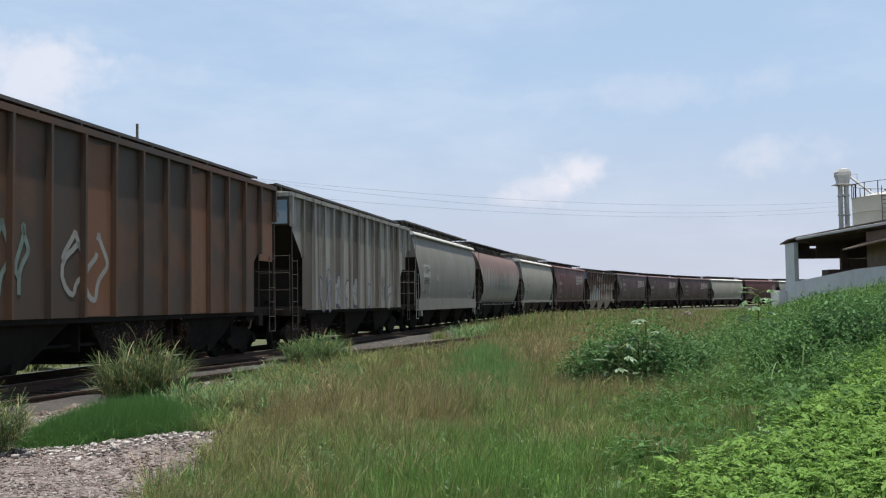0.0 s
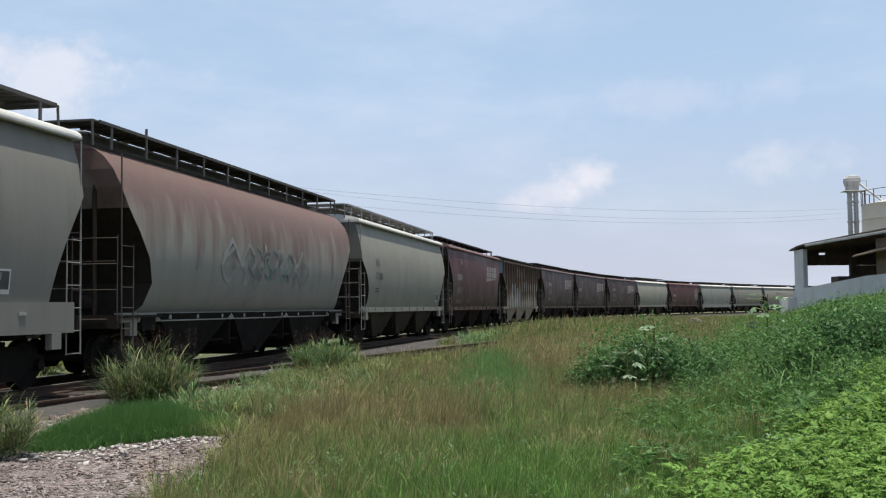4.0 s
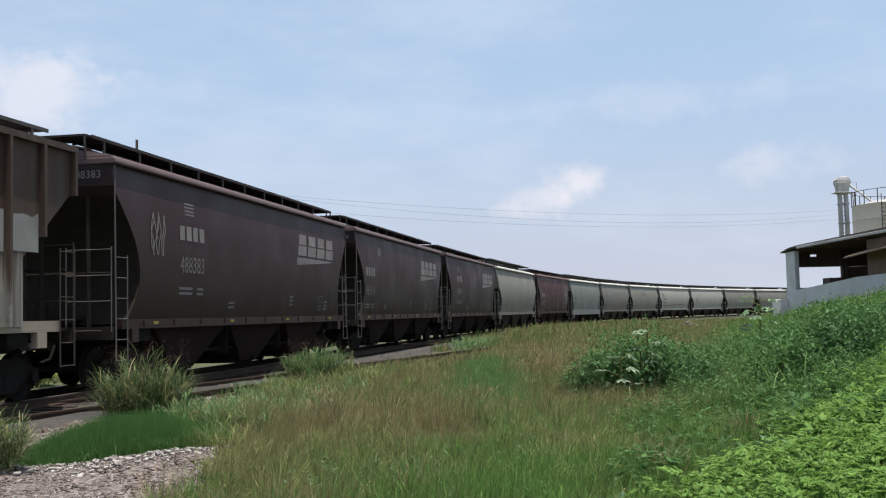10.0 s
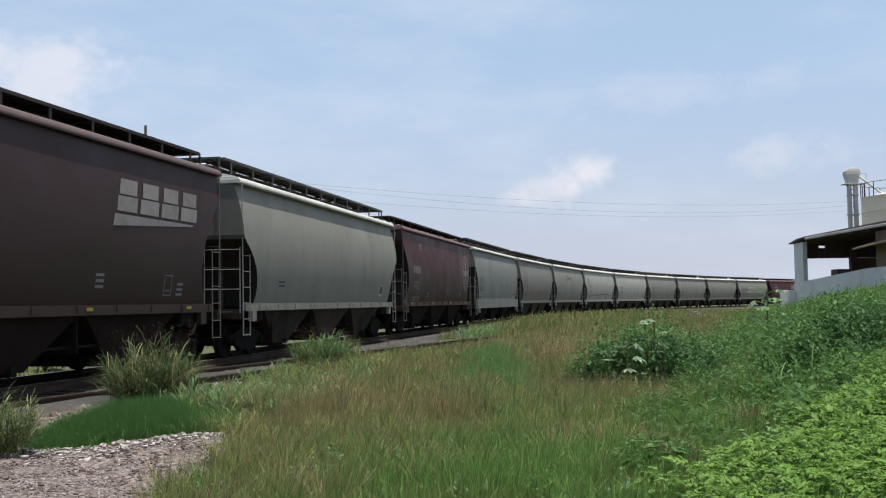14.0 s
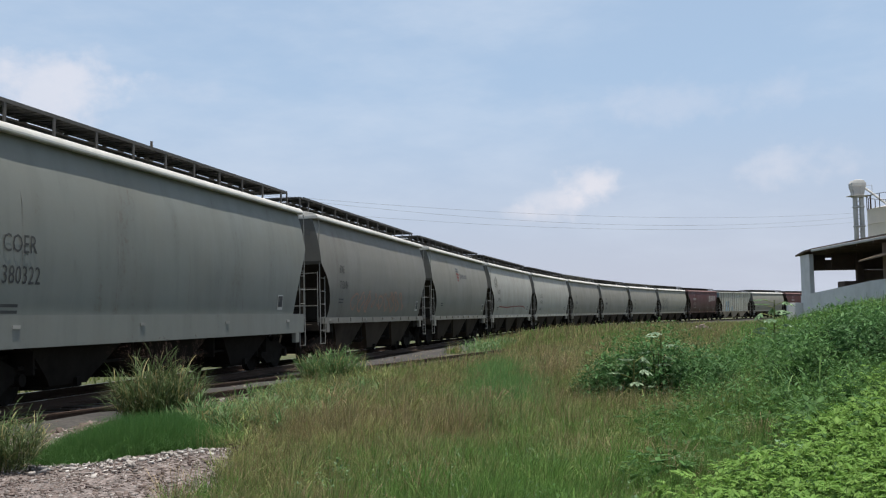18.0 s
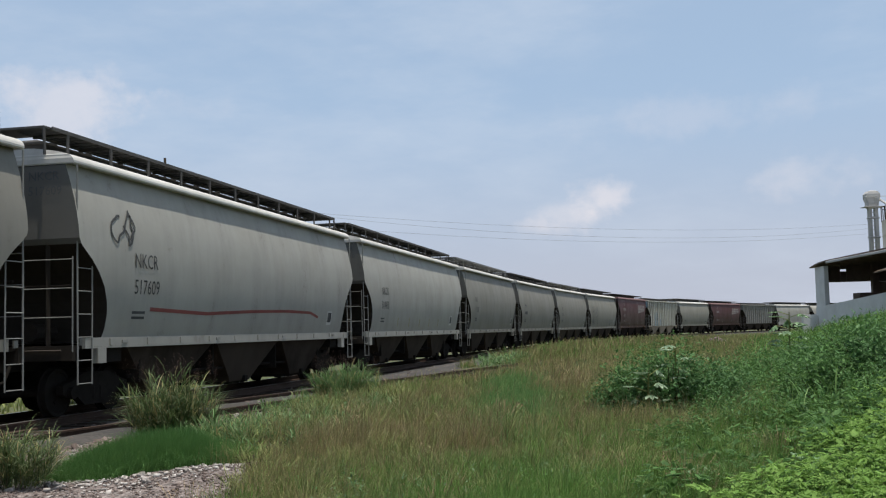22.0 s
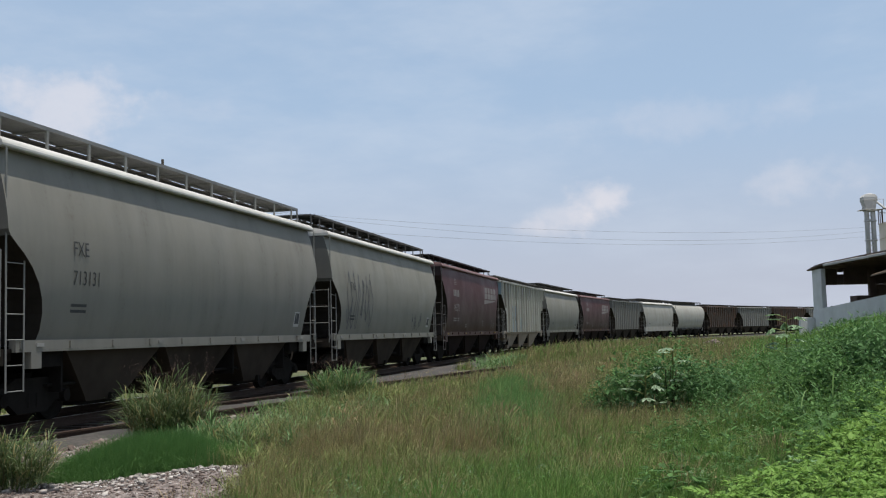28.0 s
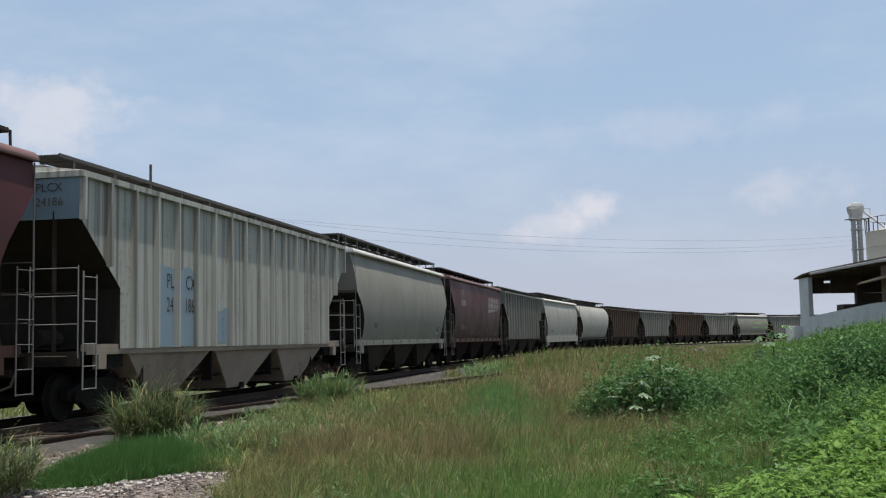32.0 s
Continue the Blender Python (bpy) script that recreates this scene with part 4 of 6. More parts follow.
def leaves(centres, size, tilt, az, ratio=0.45, fold=0.25):
    """Folded pointed leaves: six corners and four faces each."""
    n = len(size)
    shape = np.array([(0, 0, 0), (0.35, 0.5, 0.0), (0.72, 0.38, -0.03), (1, 0, -0.12), (0.72, -0.38, -0.03), (0.35, -0.5, 0.0), (0.5, 0, -fold * 0.4)])
    p = shape[None] * np.stack([size, size * ratio, size], 1)[:, None]
    ct, st = np.cos(tilt)[:, None], np.sin(tilt)[:, None]
    px, pz = p[..., 0] * ct - p[..., 2] * st, p[..., 0] * st + p[..., 2] * ct
    ca, sa = np.cos(az)[:, None], np.sin(az)[:, None]
    v = np.stack([px * ca - p[..., 1] * sa, px * sa + p[..., 1] * ca, pz], -1) + centres[:, None]
    b = np.arange(n)[:, None] * 7
    tris = np.concatenate([b + q for q in ([0, 6, 1], [1, 6, 2], [2, 6, 3], [3, 6, 4], [4, 6, 5], [5, 6, 0])])
    return v.reshape(-1, 3), tris


def weeds(name, x, y, h, per, size, material, label, wide=0.22, ratio=0.45, z=None):
    """Leafy stems: leaves in whorls up each stem."""
    n = len(x)
    z = ground_z(x, y) if z is None else z
    k = np.tile(np.arange(per), n)
    i = np.repeat(np.arange(n), per)
    f = (k + nrng.uniform(0.2, 1.0, n * per)) / per
    az = k * 2.4 + nrng.uniform(0, 6.28, n)[i] + nrng.normal(0, 0.3, n * per)
    out = wide * h[i] * (1.1 - f) * nrng.uniform(0.2, 1.0, n * per)
    lx, ly = nrng.normal(0, 0.12, n)[i] * f * h[i], nrng.normal(0, 0.12, n)[i] * f * h[i]
    c = np.stack([x[i] + lx + out * np.cos(az), y[i] + ly + out * np.sin(az), z[i] + h[i] * (0.12 + 0.88 * f)], 1)
    s = size * nrng.uniform(0.6, 1.25, n * per) * (1.15 - 0.5 * f)
    v, t = leaves(c, s, nrng.normal(0.15, 0.45, n * per), az, ratio)
    return sheet_mesh(name, v, np.zeros((0, 4), int), t, material, label, "weeds")


DRY = leafy("dry reddish grass", (0.36, 0.275, 0.145), (0.30, 0.275, 0.12), (0.50, 0.42, 0.245), 0.6, 0.35, 0.42)
OLIVE = leafy("olive meadow grass", (0.165, 0.215, 0.070), (0.22, 0.25, 0.088), (0.34, 0.345, 0.16), 0.55, 0.35, 0.42)
LUSH = leafy("fresh green grass", (0.110, 0.225, 0.050), (0.160, 0.285, 0.068), (0.24, 0.335, 0.11), 0.55, 0.35, 0.45)
FINE = leafy("fine dark green grass", (0.080, 0.185, 0.055), (0.105, 0.23, 0.064), (0.165, 0.28, 0.10), 0.6, 0.5, 0.75)
FRESH = leafy("soft fresh grass", (0.13, 0.255, 0.085), (0.17, 0.295, 0.095), (0.24, 0.34, 0.14), 0.6, 0.4, 0.75)
REED = leafy("coarse clump grass", (0.072, 0.118, 0.045), (0.115, 0.165, 0.066), (0.26, 0.29, 0.17), 0.5, 0.3, 0.5)
BLUEGRASS = leafy("blue-green broad grass", (0.085, 0.170, 0.060), (0.125, 0.215, 0.080), (0.24, 0.31, 0.17), 0.5, 0.3, 0.6)
LEAF = leafy("broad weed leaves", (0.066, 0.150, 0.044), (0.092, 0.190, 0.056), (0.13, 0.225, 0.080), 0.5, 0.35)
LEAF2 = leafy("bright young weed leaves", (0.145, 0.280, 0.060), (0.18, 0.315, 0.068), (0.22, 0.345, 0.09), 0.5, 0.35, 0.72)
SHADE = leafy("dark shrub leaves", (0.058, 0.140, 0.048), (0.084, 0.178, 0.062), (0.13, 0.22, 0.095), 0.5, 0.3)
SEED = leafy("brown grass seed heads", (0.32, 0.23, 0.135), (0.26, 0.20, 0.11), (0.42, 0.335, 0.21), 0.7, 0.2)
PANICLE = leafy("dark reddish seed panicles", (0.085, 0.055, 0.046), (0.070, 0.045, 0.038), (0.13, 0.095, 0.08), 0.7, 0.2)
BIGLEAF = leafy("large grey-green leaves", (0.15, 0.26, 0.13), (0.20, 0.31, 0.17), (0.26, 0.35, 0.22), 0.5, 0.3)
PALELEAF = leafy("pale underside leaves", (0.19, 0.29, 0.17), (0.25, 0.35, 0.22), (0.32, 0.40, 0.28), 0.5, 0.3)
FIELD = leafy("sunlit yellow-green field plants", (0.24, 0.30, 0.10), (0.29, 0.34, 0.12), (0.36, 0.38, 0.20), 0.6, 0.35, 0.75)


def scatter(n, x0, x1, y0, y1, keep, near=0.0):
    """Random places in a stretch of ground where keep(x, y) holds; near > 0 thins with distance."""
    ox, oy = [], []
    got = 0
    while got < n:
        m = n * 3
        y = y0 + (y1 - y0) * nrng.uniform(0, 1, m) ** (1 + near)
        x = nrng.uniform(x0, x1, m)
        ok = keep(x, y)
        ox.append(x[ok]), oy.append(y[ok])
        got += int(ok.sum())
    return np.concatenate(ox)[:n], np.concatenate(oy)[:n]


def wave(x, y, a=1.0, p=0.0):
    return (np.sin(x * 1.7 * a + p) * np.cos(y * 1.1 * a + 1.7 * p) + np.sin(x * 0.6 * a - y * 0.8 * a + p) + 0.6 * np.sin(3.3 * a * x + 2.1 * a * y)) / 2.6


def in_view(x, y, pad=1.2):
    return np.abs(x) < 0.47 * y + pad


def gravel_edge(y):
    return -2.42 + 0.16 * np.sin(y * 1.9) + 0.09 * np.sin(y * 5.1)


def gravel_top(x):
    """Where the apron ends towards the siding: it runs on along the foot of the short grass."""
    return np.interp(x, (-5.0, -3.8, -3.3, -2.8, -2.4), (12.4, 12.35, 12.8, 13.6, 13.9)) + 0.08 * np.sin(np.asarray(x) * 9.0)


def lot(x, y):
    """The meadow between the gravel, the siding and the bank."""
    off, s = line_offset(x, y)
    return in_view(x, y) & (x < toe(y) + 1.6) & ((x > gravel_edge(y)) | ((y > gravel_top(x) + 0.1) & (x > -3.4))) & (off > 2.7 + 0.4 * np.sin(s * 0.7)) & ((off > siding_offset(s) + 1.6) | (s > 25 + 2.5 * np.sin(x * 2) + 1.5 * np.sin(y * 1.3 + x)))


def patch_mown(x, y):
    u, v = (x + 4.1) / 1.2, (y - 13.45 - 0.32 * (x + 4.1)) / 1.05
    return u ** 2 + v ** 2 + 0.15 * wave(x, y, 3.0) < 0.75 + 0.35 * nrng.uniform(0, 1, np.shape(x)) ** 2


def patch_fresh(x, y):
    return ((x - 0.98 - 0.04 * (y - 25)) / 0.85) ** 2 + ((y - 25) / 9.0) ** 2 + 0.6 * wave(x, y, 1.9) < 0.35 + 1.6 * nrng.uniform(0, 1, np.shape(x)) ** 1.5


def meadow(x, y):
    return lot(x, y) & ~patch_mown(x, y) & ~patch_fresh(x, y)


for n, y0, y1, hh, ww, near in ((84000, 7.5, 14.5, 0.33, 0.0048, 0.3), (86000, 14, 26, 0.40, 0.0075, 0.3), (52000, 25, 52, 0.44, 0.018, 0.4), (30000, 50, 125, 0.55, 0.04, 0.4)):
    x, y = scatter(n, -12, 40, y0, y1, meadow, near)
    dry = 0.8 * wave(x, y, 0.9) + 0.62 * wave(x, y, 3.1, 1.2) + nrng.normal(0, 0.45, n) + 0.08 - 0.35 * smooth01((x - toe(y) + 3) / 3) * (y < 30) - 0.9 * smooth01((11.8 - y) / 2.5) * smooth01((x + 1.6) / 1.2) + 0.38 * np.exp(-((x + 1.5) / 1.5) ** 2 - ((y - 16) / 5.5) ** 2) + 0.7 * np.exp(-((x - 2.6 - 0.12 * (y - 32)) / 1.8) ** 2 - ((y - 32) / 9.0) ** 2)
    h = hh * nrng.uniform(0.5, 1.25, n) * (0.95 + 0.40 * wave(x, y, 2.6, 0.7) + 0.42 * wave(x, y, 6.1, 2.0))
    w = ww * nrng.uniform(0.6, 1.4, n)
    for sel, mat, nm, lab in ((dry > 0.30, DRY, "dry_grass", "dry reddish tan meadow grass"), ((dry <= 0.30) & (dry > -0.45), OLIVE, "meadow_grass", "olive green meadow grass"), (dry <= -0.45, LUSH, "green_grass", "fresh green grass among dry stalks")):
        blades(nm, x[sel], y[sel], h[sel], w[sel], mat, lab, bend=0.5)
    # seed heads stand over the dry parts
    sel = np.where(dry > 0.2)[0][:: 5]
    blades("seed_heads", x[sel], y[sel], h[sel] * 1.25, w[sel] * 0.7, SEED, "brown seed heads of the dry grass", bend=0.3)
    if y1 < 60:
        sel = np.where(dry > -0.2)[0][:: 8]
        weeds("seed_spikes", x[sel] + nrng.normal(0, 0.03, len(sel)), y[sel], h[sel] * 1.15, 5, ww * 3.4, SEED if y1 < 30 else DRY, "feathery brown seed spikes over the meadow", 0.16, 0.4)

# tussocks and low leafy weeds break up the meadow
for n, per, y0, y1, hh, ww, mat, lab in ((70, 110, 7.6, 17, 0.40, 0.004, OLIVE, "olive tussocks in the meadow"), (60, 110, 7.6, 17, 0.36, 0.004, LUSH, "bright green tussocks in the meadow"), (45, 100, 7.6, 20, 0.42, 0.0035, SEED, "straw-coloured tussocks in the meadow"),
                                         (110, 60, 16, 34, 0.5, 0.010, OLIVE, "olive tussocks in the meadow"), (70, 50, 16, 40, 0.5, 0.011, SEED, "reddish dry tussocks in the meadow"), (60, 60, 18, 45, 0.5, 0.012, REED, "dark green tussocks in the meadow")):
    cx, cy = scatter(n, -6, 14, y0, y1, meadow)
    i = np.repeat(np.arange(n), per)
    m = n * per
    a, rr = nrng.uniform(0, 6.28, m), 0.13 * hh / 0.4 * np.sqrt(nrng.uniform(0, 1, m))
    blades("tussocks", cx[i] + rr * np.cos(a), cy[i] + rr * np.sin(a), hh * nrng.uniform(0.7, 1.25, n)[i] * nrng.uniform(0.4, 1.1, m), ww * nrng.uniform(0.6, 1.4, m), mat, lab, spread=(a, nrng.uniform(0.1, 0.9, m)))
for n, y0, y1, hh, size, mat in ((420, 7.6, 18, 0.28, 0.045, LEAF), (260, 7.6, 16, 0.24, 0.05, BIGLEAF), (300, 17, 40, 0.42, 0.07, SHADE)):
    x, y = scatter(n, -4, 14, y0, y1, lambda x, y: meadow(x, y) & (wave(x, y, 0.8, 2.0) + nrng.normal(0, 0.3, np.shape(x)) > 0.1))
    weeds("meadow_weeds", x, y, hh * nrng.uniform(0.6, 1.3, n), 14, size, mat, "small leafy weeds in the meadow", 0.3)

x, y = scatter(42000, -6, -2.4, 11.5, 15.6, patch_mown)
mound = np.clip(1.05 - ((x + 4.1) / 1.3) ** 2 - ((y - 13.45 - 0.32 * (x + 4.1)) / 1.15) ** 2, 0.0, 1.0)
blades("short_grass", x, y, nrng.uniform(0.65, 1.0, len(x)) * (0.07 + 0.52 * mound) * (1 + 0.15 * wave(x, y, 2.4)), nrng.uniform(0.003, 0.0055, len(x)), FINE, "soft dark green mound of fine grass", bend=0.7)
x, y = scatter(16000, -1, 4, 14, 36, patch_fresh)
blades("fresh_grass", x, y, nrng.uniform(0.22, 0.52, len(x)), np.full(len(x), 0.011), FRESH, "short fresh green grass patch")

def arching(x, y, z, length, width, az, rise, material, name, label):
    """Strap leaves that rise from a stem, arch over and hang, in four lengths each."""
    n = len(x)
    dx, dy = np.cos(az), np.sin(az)
    wx, wy = -dy * width / 2, dx * width / 2
    v = np.zeros((n, 9, 3))
    for i, (f, k) in enumerate(((0.0, 0.6), (0.3, 1.0), (0.6, 0.9), (0.85, 0.55))):
        out = length * f * np.cos(rise) + length * 0.25 * f * f
        up = length * (f * np.sin(rise) - 0.62 * f * f * np.cos(rise) - 0.12 * f * f)
        c = np.stack([x + dx * out, y + dy * out, z + up], 1)
        off = np.stack([wx * k, wy * k, np.zeros(n)], 1)
        v[:, 2 * i], v[:, 2 * i + 1] = c - off, c + off
    out, up = length * (np.cos(rise) + 0.25), length * (np.sin(rise) - 0.62 * np.cos(rise) - 0.12)
    v[:, 8] = np.stack([x + dx * out, y + dy * out, z + up], 1)
    b = np.arange(n)[:, None] * 9
    return sheet_mesh(name, v.reshape(-1, 3), np.concatenate([b + [0, 1, 3, 2], b + [2, 3, 5, 4], b + [4, 5, 7, 6]]), b + [6, 7, 8], material, label)


def tufts(n, keep, x0, x1, y0, y1, h, size, width, per, material, name, label):
    """Many small plants of arching leaves."""
    cx, cy = scatter(n, x0, x1, y0, y1, keep)
    i = np.repeat(np.arange(n), per)
    m = n * per
    hh = h * nrng.uniform(0.6, 1.25, n)[i]
    f = nrng.uniform(0.05, 1.0, m)
    az = nrng.uniform(0, 6.28, m)
    lx, ly = nrng.normal(0, 0.2, n)[i] * hh * f, nrng.normal(0, 0.2, n)[i] * hh * f
    arching(cx[i] + lx + nrng.normal(0, 0.03, m), cy[i] + ly + nrng.normal(0, 0.03, m), ground_z(cx, cy)[i] + hh * f * 0.75, size * nrng.uniform(0.6, 1.3, m), width * nrng.uniform(0.6, 1.3, m), az, nrng.uniform(0.4, 1.3, m), material, name, label)


verge = lambda x, y: (x > -4.1 + 0.03 * (y - 15) + 0.3 * np.sin(y * 2)) & (x < -2.2 + 0.09 * (y - 15) + 0.25 * np.sin(y * 1.6)) & ~patch_mown(x, y) & (y > gravel_top(x) + 0.15)
tufts(260, verge, -5, -1.5, 13.6, 24.5, 0.40, 0.30, 0.014, 26, BLUEGRASS, "verge_grass", "blue-green arching grass by the siding")
tufts(130, verge, -5, -1.5, 13.6, 24.5, 0.45, 0.26, 0.010, 20, OLIVE, "verge_grass", "olive grass among the verge by the siding")
x, y = scatter(240, -5, -1, 15, 25, verge)
weeds("verge_weeds", x, y, nrng.uniform(0.2, 0.5, 240), 20, 0.055, LEAF, "leafy green weeds by the siding")
x, y = scatter(150, -5.6, -1.6, 16, 26, lambda x, y: np.abs(x + 3.6 - 0.14 * (y - 16)) < 0.8)
weeds("dry_stalks", x, y, nrng.uniform(0.4, 0.85, 150), 16, 0.022, PANICLE, "brown seeding stalks by the siding", 0.10, 0.5)


def clump(cx, cy, r, h, n, label, mat=REED, width=0.013, heads=0.22):
    """A tall grass plant: leaning stems, arching strap leaves up each, and loose brown panicles over the top."""
    root = new("grass_clump")
    tagged(root, label, "grass clump", "coarse grass clumps")
    root.location = (cx, cy, float(ground_z(cx, cy)))
    a, rr = nrng.uniform(0, 2 * np.pi, n), np.sqrt(nrng.uniform(0, 1, n))
    bx, by = 0.5 * r * rr * np.cos(a), 0.5 * r * rr * np.sin(a)
    tall = h * nrng.uniform(0.5, 1.0, n) * (1.05 - 0.35 * rr)
    lean = 0.5 * r * rr + nrng.normal(0, 0.05, n)
    tx, ty = bx + lean * np.cos(a), by + lean * np.sin(a)
    per = 15
    i = np.repeat(np.arange(n), per)
    m = n * per
    f = nrng.uniform(0.1, 1.0, m)
    az = a[i] + nrng.normal(0, 1.1, m)
    px, py, pz = bx[i] + (tx - bx)[i] * f, by[i] + (ty - by)[i] * f, 0.92 * tall[i] * f
    dry = nrng.uniform(0, 1, m) < 0.13
    made = [arching(px[q], py[q], pz[q], 0.34 * h * nrng.uniform(0.7, 1.4, q.sum()), width * nrng.uniform(0.6, 1.3, q.sum()), az[q], nrng.uniform(0.7, 1.45, q.sum()), mt, nm, "")
            for q, mt, nm in ((~dry, mat, "foliage"), (dry, DRY, "dry_foliage"))]
    made.append(blades("stem", bx, by, tall * 0.95, np.full(n, 0.008), OLIVE, "", spread=(a, lean / np.maximum(tall, 0.1)), z=np.zeros(n)))
    k = max(3, int(n * heads))
    q = nrng.permutation(n)[:k]
    stalk = 1.12 * h * nrng.uniform(0.8, 1.08, k)
    hx, hy = tx[q] * 1.15, ty[q] * 1.15
    made.append(blades("seed_stalk", hx * 0.7, hy * 0.7, stalk, np.full(k, 0.006), PANICLE, "", bend=0.1, z=np.zeros(k)))
    j = np.repeat(np.arange(k), 34)
    g = nrng.uniform(0, 1, len(j))
    c = np.stack([hx[j] * 0.8 + nrng.normal(0, 0.055, len(j)) * (1.1 - g), hy[j] * 0.8 + nrng.normal(0, 0.055, len(j)) * (1.1 - g), stalk[j] * (0.80 + 0.20 * g)], 1)
    v, t = leaves(c, nrng.uniform(0.012, 0.028, len(j)), nrng.normal(0.5, 0.5, len(j)), nrng.uniform(0, 6.28, len(j)), 0.35)
    made.append(sheet_mesh("seed_head", v, np.zeros((0, 4), int), t, PANICLE, ""))
    for ob in made:
        del ob["category"]
        ob.parent = root
    return root


clump(-4.72, 16.45, 0.78, 1.22, 200, "tall coarse green grass clump with brown panicles")
clump(-3.75, 15.3, 0.5, 0.62, 70, "pale blue-green grass clump beside the short grass", BLUEGRASS, 0.015, 0.03)
clump(-3.2, 14.7, 0.45, 0.55, 60, "pale blue-green grass clump beside the gravel", BLUEGRASS, 0.015, 0.03)
clump(-2.85, 23.7, 0.8, 1.05, 170, "tall weedy grass clump with brown panicles by the rails", BLUEGRASS, 0.016, 0.3)
clump(-1.9, 22.8, 0.6, 0.7, 70, "weedy olive grass clump by the rails", OLIVE, 0.012, 0.2)
clump(-5.2, 11.85, 0.55, 0.78, 120, "coarse dry-tipped grass clump on the gravel", REED, 0.011, 0.02)
clump(-5.7, 11.5, 0.5, 0.72, 80, "coarse dry-tipped grass clump on the gravel edge", REED, 0.011, 0.02)
clump(-2.5, 12.9, 0.28, 0.36, 40, "olive grass tuft at the gravel edge", OLIVE, 0.007, 0.1)
clump(-2.35, 10.9, 0.3, 0.36, 40, "olive grass tuft at the gravel edge", OLIVE, 0.007, 0.1)
tufts(90, lambda x, y: np.abs(x - 0.8 - 0.2 * (y - 44)) < 0.9, -1, 4, 42, 52, 0.5, 0.38, 0.03, 14, BLUEGRASS, "verge_grass", "pale weedy grass where the siding ends")

# the bank: broad-leaved weeds
bank_keep = lambda x, y: in_view(x, y, 1.5) & (x > toe(y) + 0.3 + 0.5 * np.sin(y * 1.3))
for n, y0, y1, hh, per, size, mat, nm in ((500, 7.5, 15, 0.26, 20, 0.06, LEAF, "young_weeds"), (1300, 13, 24, 0.5, 22, 0.085, LEAF, "leafy_weeds"), (420, 14, 30, 0.58, 24, 0.12, SHADE, "dark_weeds"), (1200, 22, 45, 0.60, 18, 0.14, LEAF, "leafy_weeds"), (900, 40, 85, 0.6, 14, 0.17, LEAF, "leafy_weeds")):
    x, y = scatter(n, 0, 45, y0, y1, bank_keep)
    weeds(nm, x, y, hh * nrng.uniform(0.5, 1.4, n) * (1 + 0.35 * wave(x, y, 1.4, 0.4)), per, size, mat, "green broad-leaved weeds on the bank", ratio=0.38)
def lobed(name, x, y, h, per, size, material, label, wide=0.5):
    """Low spreading plants whose leaves are cut into pointed lobes and lie in loose layers."""
    n = len(x)
    i = np.repeat(np.arange(n), per)
    m = n * per
    az = np.tile(np.arange(per), n) * 2.4 + nrng.uniform(0, 6.28, n)[i]
    f = np.sqrt(nrng.uniform(0.03, 1, m))
    c = np.stack([x[i] + wide * h[i] * f * np.cos(az), y[i] + wide * h[i] * f * np.sin(az), ground_z(x, y)[i] + h[i] * (1.0 - 0.55 * f * f) * nrng.uniform(0.75, 1.0, m)], 1)
    sz, tilt = size * nrng.uniform(0.5, 1.5, m), nrng.normal(-0.05, 0.42, m)
    k = 5
    turn = np.tile((-1.15, -0.6, 0.0, 0.6, 1.15), m)
    reach = np.tile((0.65, 0.9, 1.1, 0.9, 0.65), m)
    start = np.tile((0.2, 0.45, 0.45, 0.45, 0.2), m)
    j = np.repeat(np.arange(m), k)
    base = c[j] + np.stack([np.cos(az[j]), np.sin(az[j]), np.sin(tilt[j])], 1) * (sz[j] * start * 0.7)[:, None]
    v, t = leaves(base, sz[j] * reach * 0.75, tilt[j] + nrng.normal(0, 0.12, len(j)), az[j] + turn, 0.48)
    return sheet_mesh(name, v, np.zeros((0, 4), int), t, material, label, "weeds")


bright = lambda x, y: bank_keep(x, y) & (x > toe(y) + 2.0 + 0.3 * np.sin(y * 2.1) + 0.34 * (y - 10) + nrng.normal(0, 0.3, np.shape(x))) & (wave(x, y, 2.6, 1.0) > -0.45)
x, y = scatter(1500, 1.5, 12, 6.4, 17.5, bright)
lobed("young_weeds", x, y, nrng.uniform(0.22, 0.50, 1500) * (1 + 0.4 * wave(x, y, 2.2)), 14, 0.072, LEAF2, "bright green weeds with cut leaves on the bank")
x, y = scatter(420, 1.5, 14, 9, 22, bank_keep)
lobed("young_weeds", x, y, nrng.uniform(0.25, 0.5, 420), 12, 0.11, LEAF, "green weeds with cut leaves on the bank")
x, y = scatter(9, 0.5, 3.5, 8.2, 10.5, lambda x, y: in_view(x, y) & (x > toe(y) - 0.8))
lobed("pale_weeds", x, y, nrng.uniform(0.2, 0.34, 9), 9, 0.09, BIGLEAF, "pale grey-green weeds at the foot of the bank")
for n, y0, y1, hh, ww in ((14000, 6.4, 16, 0.38, 0.008), (12000, 15, 40, 0.55, 0.02), (6000, 38, 90, 0.8, 0.05)):
    x, y = scatter(n, 0, 45, y0, y1, bank_keep)
    blades("bank_grass", x, y, hh * nrng.uniform(0.5, 1.3, n), ww * nrng.uniform(0.6, 1.4, n), LUSH, "green grass among the weeds of the bank")


